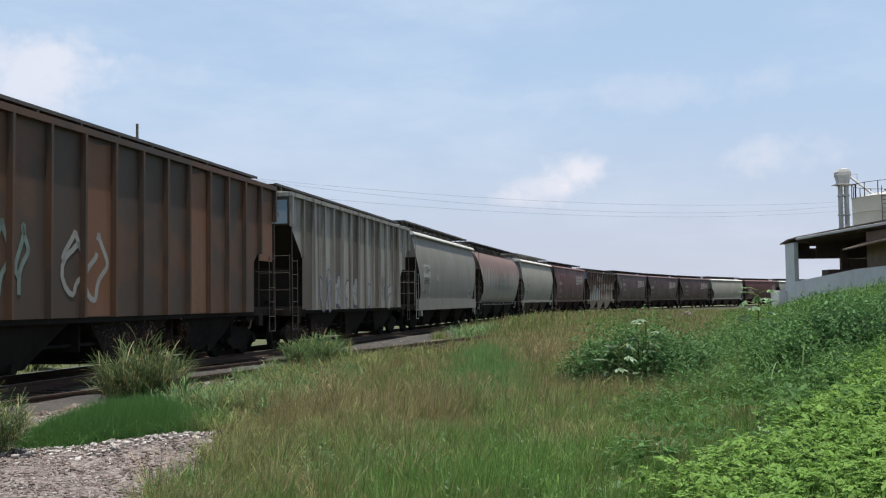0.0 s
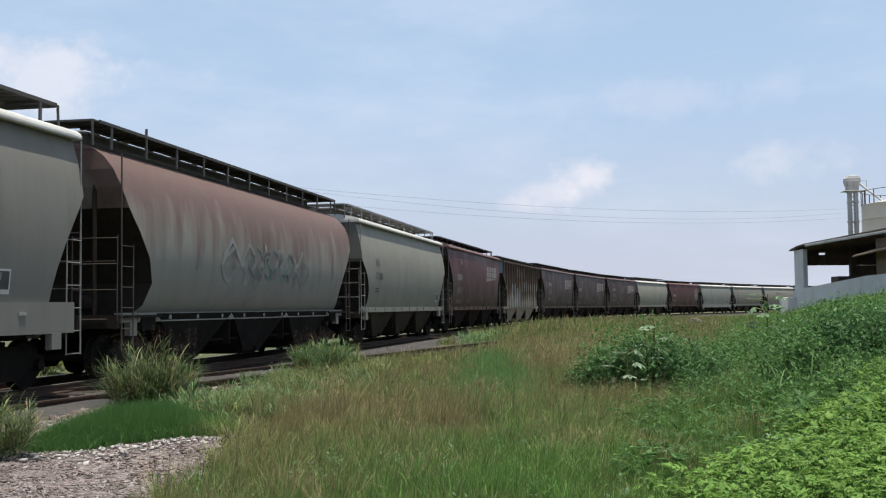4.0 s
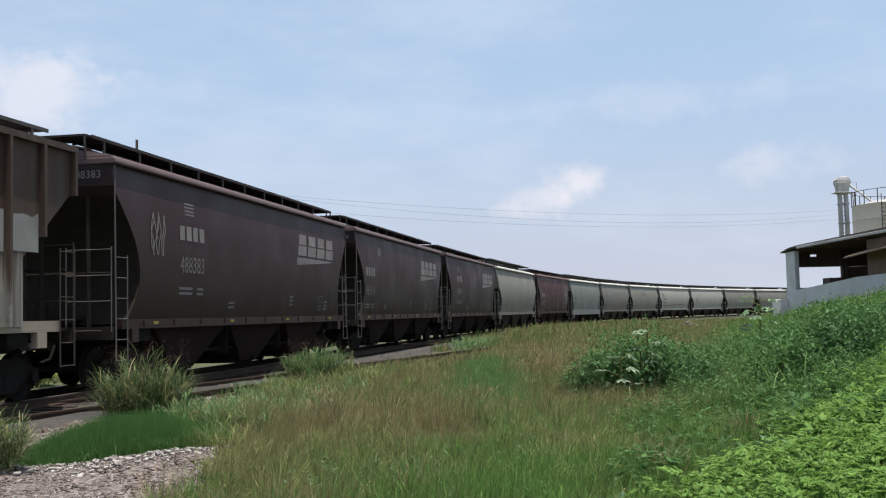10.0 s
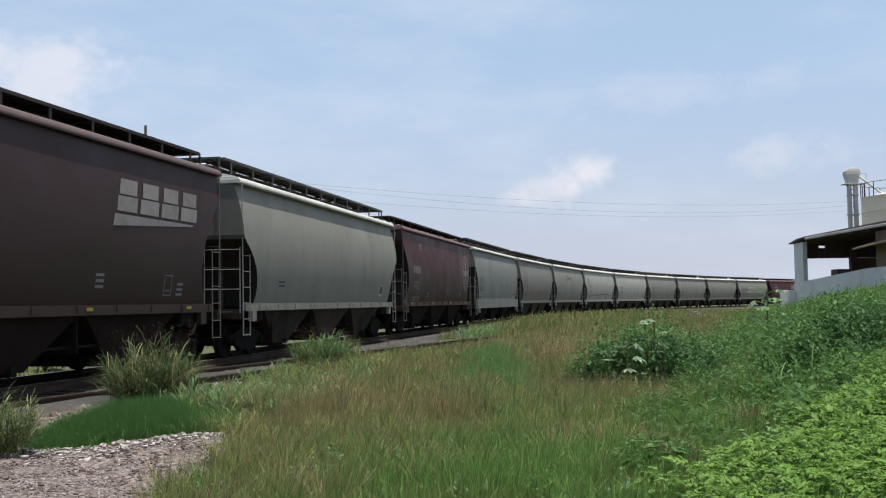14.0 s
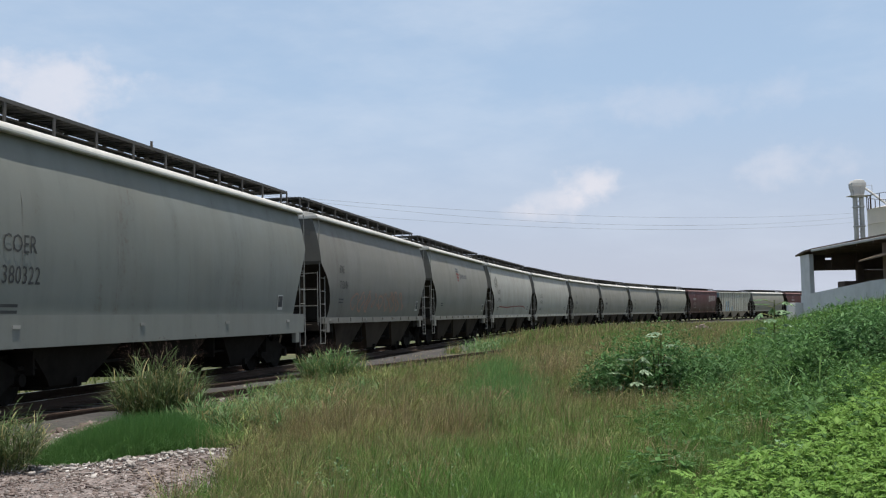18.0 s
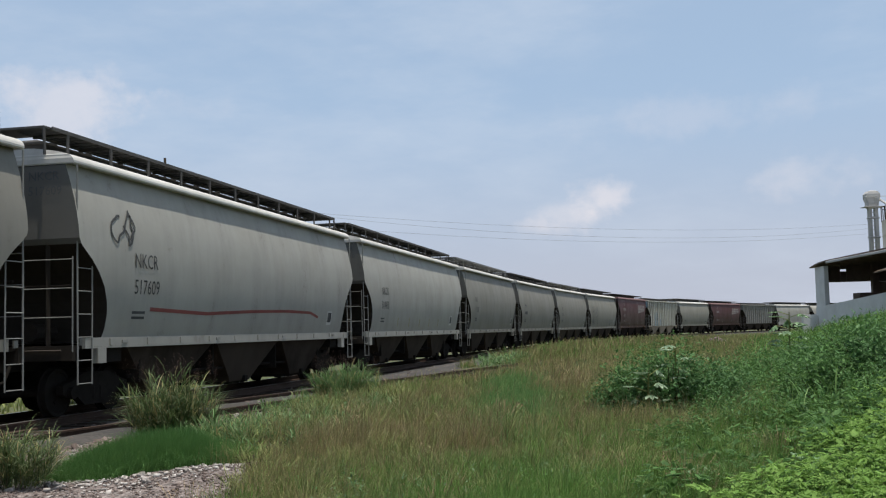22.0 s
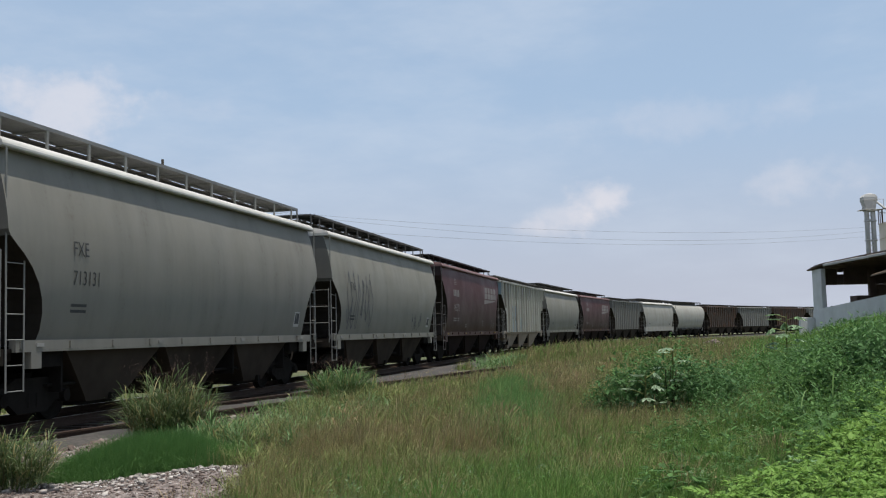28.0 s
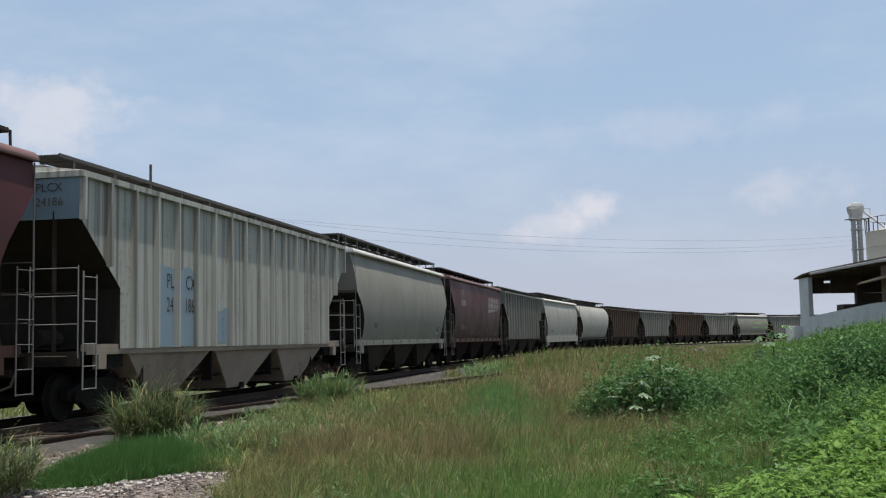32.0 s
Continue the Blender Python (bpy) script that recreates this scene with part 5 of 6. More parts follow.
def shrub(cx, cy, r, h, n, mat, label, size=0.105):
    """A leafy bush: stems out of one root, and leaves thick on an uneven crown."""
    root = new("shrub")
    tagged(root, label, "shrub", "leafy shrubs")
    root.location = (cx, cy, float(ground_z(cx, cy)))
    bm = bmesh.new()
    rg = random.Random(int(cx * 100))
    for k in range(9):
        a, f = rg.uniform(0, 6.28), rg.uniform(0.3, 0.8)
        tube(bm, (0, 0, -0.05), (math.cos(a) * r * f, math.sin(a) * r * f, h * rg.uniform(0.5, 0.85)), 0.014, 5, 0.005)
    part("branch", bm, TIE, root)
    n = int(n * 1.9)
    u, a = nrng.uniform(0, 1, n), nrng.uniform(0, 2 * np.pi, n)
    lump = 1 + 0.28 * np.sin(3 * a + cx) + 0.24 * np.sin(5 * a + 7 * u + cy)
    q = nrng.uniform(0.35, 1, n) ** 0.5
    el = np.arccos(1 - u) * 1.0
    c = np.stack([q * r * lump * np.sin(el) * np.cos(a), q * r * lump * np.sin(el) * np.sin(a), 0.12 + q * h * np.minimum(lump, 1.02) * np.cos(el)], 1)
    v, t = leaves(c, size * nrng.uniform(0.6, 1.4, n), nrng.normal(0.1, 0.5, n), a + nrng.normal(0, 0.8, n))
    me = bpy.data.meshes.new("crown")
    me.from_pydata(v.tolist(), [], t.tolist())
    piece("crown", me, mat, root)
    return root


for cx, cy, r, h, n, mat in ((2.75, 18.7, 0.7, 0.85, 1100, SHADE), (3.45, 18.5, 0.85, 1.2, 1700, SHADE), (3.0, 19.3, 0.7, 1.2, 900, LEAF), (4.35, 19.2, 0.8, 1.05, 1300, SHADE), (3.9, 20.4, 0.9, 1.45, 1300, LEAF), (5.2, 21.0, 0.9, 0.8, 1000, LEAF),
                             (7.3, 19.5, 1.0, 1.25, 1700, LEAF), (8.3, 20.6, 1.1, 0.95, 1500, SHADE), (6.4, 17.2, 0.9, 1.2, 1600, SHADE), (5.5, 16.7, 0.7, 0.95, 900, LEAF), (7.4, 17.0, 0.9, 0.85, 1200, SHADE), (6.4, 23.5, 1.0, 0.95, 1200, LEAF), (8.0, 26.0, 1.2, 0.75, 1200, SHADE), (9.6, 24, 1.2, 0.6, 1000, LEAF), (11.5, 27.5, 1.2, 0.55, 1000, LEAF), (10.2, 30, 1.2, 0.55, 900, SHADE)):
    shrub(cx, cy, r, h, n, mat, "dense green leafy shrub on the weedy bank", 0.085)
for cx, cy, r, h in ((-10.95, 28.2, 0.45, 1.0), (-9.4, 33.5, 0.5, 0.9), (-12.6, 27.0, 0.5, 0.7)):
    shrub(cx, cy, r, h, 420, FIELD, "sunlit yellow-green bush beyond the tracks", 0.13)


def castor(cx, cy, h, n, size, mat, label):
    """A stalk with large splayed leaves, each of pointed lobes."""
    root = new("broadleaf_plant")
    tagged(root, label, "plant", "broad-leaved plants")
    root.location = (cx, cy, float(ground_z(cx, cy)))
    bm = bmesh.new()
    tube(bm, (0, 0, -0.05), (0.05, 0, h), 0.03, 6, 0.012)
    ends = []
    rg = random.Random(int(cy * 100))
    for k in range(n):
        a, z = k * 2.4, h * (0.35 + 0.65 * k / n)
        e = Vector((math.cos(a) * size * 1.1, math.sin(a) * size * 1.1, z + 0.1))
        tube(bm, (0.05 * z / h, 0, z), e, 0.009, 5)
        ends.append((e, a))
    part("stalk", bm, OLIVE, root)
    for e, a in ends:
        m = 7
        c = np.repeat(np.array(e)[None], m, 0)
        az = a + np.linspace(-2.0, 2.0, m)
        v, t = leaves(c, size * np.array([0.6, 0.8, 0.95, 1.05, 0.95, 0.8, 0.6]), np.full(m, rg.uniform(-0.8, 0.5)), az, 0.42)
        me = bpy.data.meshes.new("leaf")
        me.from_pydata(v.tolist(), [], t.tolist())
        piece("leaf", me, mat, root)
    return root


castor(8.7, 29.0, 1.75, 15, 0.30, BIGLEAF, "tall weed with large splayed green leaves")
castor(2.95, 17.95, 0.95, 9, 0.20, PALELEAF, "weed with pale grey-green splayed leaves")
castor(3.55, 18.6, 1.35, 8, 0.20, PALELEAF, "weed with pale grey-green splayed leaves")

# long arching blades among the weeds of the bank
x, y = scatter(70, 2.5, 13, 13, 30, lambda x, y: bank_keep(x, y) & (x > toe(y) + 1.5))
arching(x, y, ground_z(x, y) + 0.35, nrng.uniform(0.5, 0.95, 70), nrng.uniform(0.012, 0.02, 70), nrng.uniform(0, 6.28, 70), nrng.uniform(0.9, 1.3, 70), FRESH, "arching_grass", "long pale arching grass blades among the weeds")

# the field beyond the rails
x, y = scatter(12000, -60, -9, 4, 110, lambda x, y: (line_offset(x, y)[0] < -3.6) & (line_offset(x, y)[0] > -16))
blades("field_grass", x, y, nrng.uniform(0.15, 0.4, 12000), nrng.uniform(0.03, 0.07, 12000), FIELD, "green grass of the field beyond the tracks")

# gravel apron and its stones
gxs = np.arange(-10, -1.4, 0.2)
gys = np.arange(4.0, 17.0, 0.2)
rows, fs = [], []
for yy in gys:
    e = float(gravel_edge(yy)) - 0.1 - (max(0.0, yy - 13.2) * 1.3)
    for xx in gxs:
        px = min(xx, e + 0.0)
        rows.append((px, yy, float(ground_z(px, yy)) + 0.025 + 0.012 * math.sin(px * 7) * math.sin(yy * 6)))
nx = len(gxs)
for i in range(len(gys) - 1):
    for j in range(nx - 1):
        a = i * nx + j
        if rows[a][0] < rows[a + 1][0] - 1e-4 or rows[a + nx][0] < rows[a + nx + 1][0] - 1e-4:
            fs.append((a, a + 1, a + nx + 1, a + nx))
me = bpy.data.meshes.new("gravel_apron")
me.from_pydata(rows, [], fs)
me.materials.append(GRAVEL)
tagged(new("gravel_apron", me), "loose grey crushed stone beside the track", "gravel", kind="structure")

STONE = leafy("loose limestone pieces", (0.23, 0.185, 0.165), (0.145, 0.112, 0.100), (0.46, 0.43, 0.405), 0.9, 0.0)


WHITESTONE = leafy("white limestone lumps", (0.50, 0.47, 0.44), (0.36, 0.325, 0.30), (0.66, 0.64, 0.61), 0.9, 0.0)


def stones(name, x, y, z, size, label, mat=None):
    n = len(x)
    base = np.array([(sx, sy, sz) for sz in (-0.45, 0.45) for sx, sy in ((-1, -1), (1, -1), (1, 1), (-1, 1))], float) * 0.62
    v = base[None] * nrng.uniform(0.45, 1.25, (n, 8, 1)) * nrng.uniform(0.7, 1.3, (n, 1, 3)) * size[:, None, None]
    tip = nrng.normal(0, 0.35, n)
    c, q = np.cos(tip)[:, None], np.sin(tip)[:, None]
    v = np.stack([v[..., 0] * c - v[..., 2] * q, v[..., 1], v[..., 0] * q + v[..., 2] * c], -1)
    a = nrng.uniform(0, 6.28, n)
    c, q = np.cos(a)[:, None], np.sin(a)[:, None]
    v = np.stack([v[..., 0] * c - v[..., 1] * q, v[..., 0] * q + v[..., 1] * c, v[..., 2]], -1) + np.stack([x, y, z], 1)[:, None]
    b = np.arange(n)[:, None] * 8
    quads = np.concatenate([b + f for f in ([3, 2, 1, 0], [4, 5, 6, 7], [0, 1, 5, 4], [1, 2, 6, 5], [2, 3, 7, 6], [3, 0, 4, 7])])
    return sheet_mesh(name, v.reshape(-1, 3), quads, np.zeros((0, 3), int), mat or STONE, label, "stones")


x, y = scatter(15000, -9, -2, 7.5, 16, lambda x, y: in_view(x, y) & (x < gravel_edge(y) + 0.1) & ~patch_mown(x, y) & ((y < gravel_top(x) + 0.1) | (x < -5.0)))
stones("loose_stones", x, y, ground_z(x, y) + 0.03, nrng.gamma(1.6, 0.0068, 15000) + 0.005, "loose pale crushed stones on the apron")
x, y = scatter(420, -5.6, -2.4, 11.4, 13.9, lambda x, y: (y < gravel_top(x) + 0.05) & (y > gravel_top(x) - 0.25 - 1.1 * nrng.uniform(0, 1, np.shape(x)) ** 2) & (x < gravel_edge(y)))
stones("pale_stones", x, y, ground_z(x, y) + 0.04, nrng.gamma(2.0, 0.009, 420) + 0.010, "white limestone lumps along the foot of the grass", WHITESTONE)
x, y = scatter(2600, -7.2, -4.7, 14.0, 18.6, lambda x, y: (np.abs(line_offset(x, y)[0] - siding_offset(line_offset(x, y)[1]) - 2.0) < 0.75) & ~patch_mown(x, y))
stones("shoulder_stones", x, y, ground_z(x, y) + 0.05, nrng.gamma(2.0, 0.014, 2600) + 0.012, "pale crushed stones on the shoulder of the siding")
st = nrng.uniform(-14, 46, 9000)
of = nrng.uniform(-2.6, 3.0, 9000)
pts = np.array([on_track(a, b) for a, b in zip(st, of)])
stones("ballast_stones", pts[:, 0], pts[:, 1], np.full(9000, -0.20 + RAIL_Z) - 0.10 * (np.abs(of) > 2.1), nrng.uniform(0.02, 0.05, 9000), "crushed stone ballast between the ties")
so = nrng.uniform(-1.2, 1.9, 9000)
st = nrng.uniform(-12, 29, 9000)
pts = np.array([on_track(a, float(siding_offset(a)) + b) for a, b in zip(st, so)])
stones("siding_stones", pts[:, 0], pts[:, 1], np.full(9000, -0.295 + RAIL_Z) - 0.25 * np.maximum(0, so - 1.5), nrng.gamma(2.0, 0.014, 9000) + 0.014, "pale stones along the siding")

# ---- loading shed, elevator leg and silo on the bank ----
# Concrete raised towards white for sunlight that the sun lamp doesn't give it.
CONCRETE = plain("stained sunlit concrete", (0.60, 0.60, 0.59), 0.9, 0, 0.4, 1.2, 0.3, other=(0.36, 0.35, 0.33))
SHEET = plain("dark rusted roofing sheet", (0.14, 0.10, 0.08), 0.8, 0.0, 0.5, 3.0)
BROWN = plain("brown stained wall", (0.20, 0.145, 0.105), 0.9, 0, 0.5, 1.6)
FASCIA = plain("weathered grey fascia", (0.42, 0.41, 0.40), 0.8, 0, 0.4, 4.0)
ZINC = plain("galvanised elevator casing", (0.44, 0.43, 0.41), 0.6, 0.0, 0.4, 1.5)
SILO = plain("cream painted silo steel", (0.66, 0.58, 0.46), 0.7, 0, 0.4, 0.6, 0.1, other=(0.45, 0.34, 0.24))
GRAIN = plain("dusty grey heap", (0.17, 0.155, 0.14), 0.95, 0, 0.5, 4.0)


def slab(name, x0, x1, y0, y1, z0, z1, mat, parent, label="", bevel=0.02):
    bm = bmesh.new()
    box(bm, x0, x1, y0, y1, z0, z1)
    if bevel:
        bmesh.ops.bevel(bm, geom=bm.edges[:], offset=bevel, segments=1, affect="EDGES")
    bmesh.ops.recalc_face_normals(bm, faces=bm.faces)
    return part(name, bm, mat, parent, label)


shed = new("loading_shed")
tagged(shed, "open-sided concrete loading shed with dark sheet roof", "shed")
slab("corner_wall", 22.95, 23.25, 68.25, 70.0, 0.2, 4.74, CONCRETE, shed, "pale concrete corner wall")
bm = bmesh.new()
rows = [(46.0, 5.06), (67.0, 4.98), (68.6, 4.92), (70.25, 4.72)]
prev = None
for yy, zz in rows:
    cur = [bm.verts.new(p) for p in ((22.7, yy, zz - 0.02), (34.5, yy, zz + 0.5), (34.5, yy, zz + 0.58), (22.7, yy, zz + 0.06))]
    if prev:
        for i in range(4):
            j = (i + 1) % 4
            bm.faces.new((prev[i], prev[j], cur[j], cur[i]))
    else:
        bm.faces.new(cur[::-1])
    prev = cur
bm.faces.new(prev)
bmesh.ops.recalc_face_normals(bm, faces=bm.faces)
part("roof", bm, SHEET, shed, "dark corrugated sheet roof")
slab("fascia", 22.66, 22.74, 46.0, 67.0, 4.82, 4.97, FASCIA, shed)
for k in range(9):
    yy = 47.5 + k * 2.45
    slab("rafter", 22.8, 34.3, yy - 0.06, yy + 0.06, 4.72, 4.86, SHEET, shed, bevel=0)
# the gable sheet at the far end hangs over an opening
slab("gable_sheet", 23.36, 24.55, 69.8, 69.9, 3.72, 4.78, SHEET, shed, "dark hanging gable sheet")
slab("gable_sheet", 24.57, 24.95, 69.8, 69.9, 3.72, 4.42, SHEET, shed)
slab("gable_sheet", 24.97, 34.3, 69.8, 69.9, 3.72, 5.0, SHEET, shed)
slab("gable_sheet", 24.57, 24.95, 69.8, 69.9, 4.56, 4.85, SHEET, shed)
slab("post", 26.5, 26.9, 69.4, 69.8, 0.3, 4.9, SHEET, shed)
slab("end_wall", 26.9, 34.3, 69.55, 69.8, 0.3, 3.7, BROWN, shed)
slab("back_wall", 34.0, 34.3, 46.0, 69.5, 0.3, 5.3, BROWN, shed)
slab("side_wall", 23.3, 23.55, 46.0, 57.4, 0.3, 4.7, BROWN, shed, "brown stained side wall")
bm = bmesh.new()
vs = [bm.verts.new(p) for p in ((23.3, 58.2, 4.05), (23.3, 46.0, 4.5), (21.5, 46.0, 4.05), (22.3, 58.2, 3.72), (23.3, 58.2, 4.13), (23.3, 46.0, 4.58), (21.5, 46.0, 4.13), (22.3, 58.2, 3.8))]
for q in ((0, 1, 2, 3), (7, 6, 5, 4), (0, 4, 5, 1), (1, 5, 6, 2), (2, 6, 7, 3), (3, 7, 4, 0)):
    bm.faces.new([vs[i] for i in q])
part("canopy", bm, BROWN, shed, "brown sagging sheet canopy")
bm = bmesh.new()
vs = [bm.verts.new(p) for p in ((22.9, 70.0, 0.2), (22.9, 46.0, 0.2), (22.9, 46.0, 2.85), (22.9, 58.0, 2.68), (22.9, 70.0, 2.08), (23.12, 70.0, 0.2), (23.12, 46.0, 0.2), (23.12, 46.0, 2.85), (23.12, 58.0, 2.68), (23.12, 70.0, 2.08))]
for q in ((0, 1, 2, 3, 4), (9, 8, 7, 6, 5), (4, 3, 8, 9), (3, 2, 7, 8), (2, 1, 6, 7), (0, 4, 9, 5)):
    bm.faces.new([vs[i] for i in q])
ramp = part("ramp_wall", bm, CONCRETE, shed, "pale concrete ramp wall")
slab("low_wall", 21.9, 22.88, 69.6, 69.95, 0.2, 1.62, CONCRETE, shed)

heap = bmesh.new()
n = 24
for i in range(n + 1):
    for j in range(n + 1):
        xx, yy = 23.4 + i * 10 / n, 47 + j * 22 / n
        zz = 1.2 + 2.3 * math.exp(-((xx - 27) / 4) ** 2 - ((yy - 56) / 8.5) ** 2) + 0.07 * noise.noise((xx * 1.5, yy * 1.5, 0))
        heap.verts.new((xx, yy, zz))
heap.verts.ensure_lookup_table()
for i in range(n):
    for j in range(n):
        a = i * (n + 1) + j
        heap.faces.new([heap.verts[k] for k in (a, a + 1, a + n + 2, a + n + 1)])
bmesh.ops.recalc_face_normals(heap, faces=heap.faces)
ob = part("material_heap", heap, GRAIN)
tagged(ob, "grey dusty heap of loose material in the shed", "heap")
ob = slab("steel_bin", 24.5, 26.2, 66.4, 67.6, 1.3, 2.9, SHEET, None)
tagged(ob, "dark steel bin on the shed floor", "bin")

leg = new("elevator_leg")
tagged(leg, "galvanised grain elevator leg with head and platform", "grain elevator")
for dx in (-0.42, 0.12):
    slab("trunk", 35.44 + dx, 35.44 + dx + 0.32, 91.8, 92.15, 0.3, 11.0, ZINC, leg)
for k in range(26):
    slab("rung", 35.2, 35.52, 91.66, 91.74, 1.0 + k * 0.38, 1.06 + k * 0.38, ZINC, leg, bevel=0)
for k in range(6):
    slab("collar", 34.96, 35.94, 91.7, 92.2, 1.5 + k * 1.7, 1.62 + k * 1.7, FASCIA, leg)
bm = bmesh.new()
rings(bm, [(10.9, 0.42, 0.36), (11.4, 0.46, 0.42), (11.85, 0.6, 0.45), (12.15, 0.6, 0.45), (12.38, 0.42, 0.4), (12.46, 0.18, 0.25)])
bmesh.ops.recalc_face_normals(bm, faces=bm.faces)
h = part("head", bm, ZINC, leg, "hooded elevator head")
h.location = (35.43, 92, 0)
slab("platform", 34.6, 36.5, 91.4, 92.6, 11.0, 11.06, FASCIA, leg)
bm = bmesh.new()
for xx in (34.62, 35.5, 36.48):
    tube(bm, (xx, 91.42, 11.06), (xx, 91.42, 11.9), 0.025)
tube(bm, (34.62, 91.42, 11.9), (36.48, 91.42, 11.9), 0.025)
part("guard_rail", bm, FASCIA, leg)
bm = bmesh.new()
tube(bm, (35.9, 91.8, 11.8), (37.3, 89.0, 9.5), 0.10, 10)
part("spout", bm, ZINC, leg)

silo = new("silo")
tagged(silo, "cream painted cylindrical steel silo with roof railing", "silo")
SX, SY, SR, SZ = 38.4, 86.0, 4.25, 9.3
n = 48
for k in range(7):
    bm = bmesh.new()
    z0 = 0.3 + k * (SZ - 0.3) / 7
    z1 = z0 + (SZ - 0.3) / 7
    prof = [(SR, z0), (SR + 0.025, z0 + 0.03), (SR + 0.025, z0 + 0.07), (SR, z0 + 0.1), (SR, z1)]
    rg = [[bm.verts.new((r * math.cos(2 * math.pi * i / n), r * math.sin(2 * math.pi * i / n), z)) for i in range(n)] for r, z in prof]
    for a, b in zip(rg, rg[1:]):
        for i in range(n):
            j = (i + 1) % n
            f = bm.faces.new((a[i], a[j], b[j], b[i]))
            f.smooth = True
    part("shell_ring", bm, SILO, silo)
bm = bmesh.new()
tube(bm, (0, 0, SZ), (0, 0, SZ + 0.9), SR + 0.05, n, 0.4)
part("roof", bm, FASCIA, silo)
bm = bmesh.new()
for k in range(20):
    a = 2 * math.pi * k / 20
    tube(bm, (SR * math.cos(a), SR * math.sin(a), SZ), (SR * math.cos(a), SR * math.sin(a), SZ + 1.15), 0.04 if k % 5 else 0.07)
    b = 2 * math.pi * (k + 1) / 20
    for zz in (SZ + 1.15,):
        tube(bm, (SR * math.cos(a), SR * math.sin(a), zz), (SR * math.cos(b), SR * math.sin(b), zz), 0.025)
part("guard_rail", bm, RAIL, silo, "rusty roof railing")
bm = bmesh.new()
for a in (3.86, 3.98):
    tube(bm, ((SR + 0.15) * math.cos(a), (SR + 0.15) * math.sin(a), 0.3), ((SR + 0.15) * math.cos(a), (SR + 0.15) * math.sin(a), SZ + 0.7), 0.03)
for k in range(28):
    tube(bm, ((SR + 0.15) * math.cos(3.86), (SR + 0.15) * math.sin(3.86), 0.6 + k * 0.33), ((SR + 0.15) * math.cos(3.98), (SR + 0.15) * math.sin(3.98), 0.6 + k * 0.33), 0.02)
part("ladder", bm, RAIL, silo, "rusty silo ladder")
silo.location = (SX, SY, 0)

# ---- pole line beyond the train ----
WOOD = plain("weathered pole timber", (0.11, 0.09, 0.075), 0.9, 0, 0.5, 6.0)


def utility_pole(x, y, top):
    p = new("utility_pole")
    tagged(p, "weathered grey timber utility pole beyond the track", "utility pole", "poles of the power line")
    p.location = (x, y, 0)
    bm = bmesh.new()
    tube(bm, (0, 0, -0.8), (0, 0, top), 0.17, 10, 0.12)
    part("shaft", bm, WOOD, p)
    slab("cross_arm", -0.9, 0.9, -0.07, 0.07, top - 4.0, top - 3.86, WOOD, p)
    for dx in (-0.8, 0.0, 0.8):
        bm = bmesh.new()
        tube(bm, (dx, 0, top - 3.86), (dx, 0, top - 3.66), 0.05, 8, 0.03)
        part("insulator", bm, FASCIA, p)
    return p


utility_pole(-26.9, 92.0, 17.2)
utility_pole(73.2, 165.0, 20.4)
CABLE = plain("aluminium cable", (0.30, 0.31, 0.32), 0.6, 0.3, 0.2)
for (z0, z1, sag, dx) in ((13.55, 16.75, 2.25, -0.8), (13.55, 16.75, 3.3, 0.8), (12.3, 15.6, 2.6, 0.0)):
    bm = bmesh.new()
    a, b = Vector((-26.9 + dx, 92, z0)), Vector((73.2 + dx, 165, z1))
    pts = [a.lerp(b, u) - Vector((0, 0, 4 * sag * u * (1 - u))) for u in np.linspace(0, 1, 41)]
    hoops = [[bm.verts.new(p + Vector((0, 0.012 * math.cos(k * 1.2566), 0.012 * math.sin(k * 1.2566)))) for k in range(5)] for p in pts]
    for p, q in zip(hoops, hoops[1:]):
        for k in range(5):
            bm.faces.new((p[k], p[(k + 1) % 5], q[(k + 1) % 5], q[k]))
    tagged(part("power_cable", bm, CABLE), "thin grey overhead power cable between poles", "cable", "cables of the power line")

# a heap of grey rubble by the track
x = nrng.normal(0, 0.75, 420)
y = nrng.normal(0, 0.6, 420)
z = 0.55 * np.exp(-(x ** 2 + y ** 2) / 0.7) * nrng.uniform(0.2, 1, 420)
stones("rubble_heap", 15.2 + x, 66 + y, float(ground_z(15.2, 66)) + 0.15 + z, nrng.uniform(0.06, 0.2, 420), "grey heap of broken rubble in the grass")

# ---- stencils, emblems and graffiti of the cars ----


OLDYELLOW = plain("faded yellow marking paint", (0.27, 0.24, 0.12), 0.7, 0, 0.5, 3.0, 0.0)


def reflectors(car, kind, material):
    y = {"curved": 1.46, "flared": 1.46, "ribbed": 1.52, "deep": 1.52, "barrel": 1.30, "skirted": 1.56}[kind] + 0.075
    for k in range(4):
        x = -6.4 + k * 4.2
        bm = bmesh.new()
        box(bm, x - 0.10, x + 0.10, -y - 0.006, -y + 0.03, 1.08, 1.14)
        part("reflector", bm, material, car)


def small_print(car, kind, material, x=-5.2, drop=0.0):
    for dx, z, w, rows in ((0, 1.85, 0.7, 2), (0.95, 1.85, 0.35, 2), (7.5, 1.75, 0.3, 3), (10.9, 1.62, 0.3, 3), (2.9, 1.55, 0.4, 2)):
        bars(car, x + dx, z - (drop if dx < 1 else 0.0), w, 0.055, material, kind, rows, 0.11, "data_stencil")


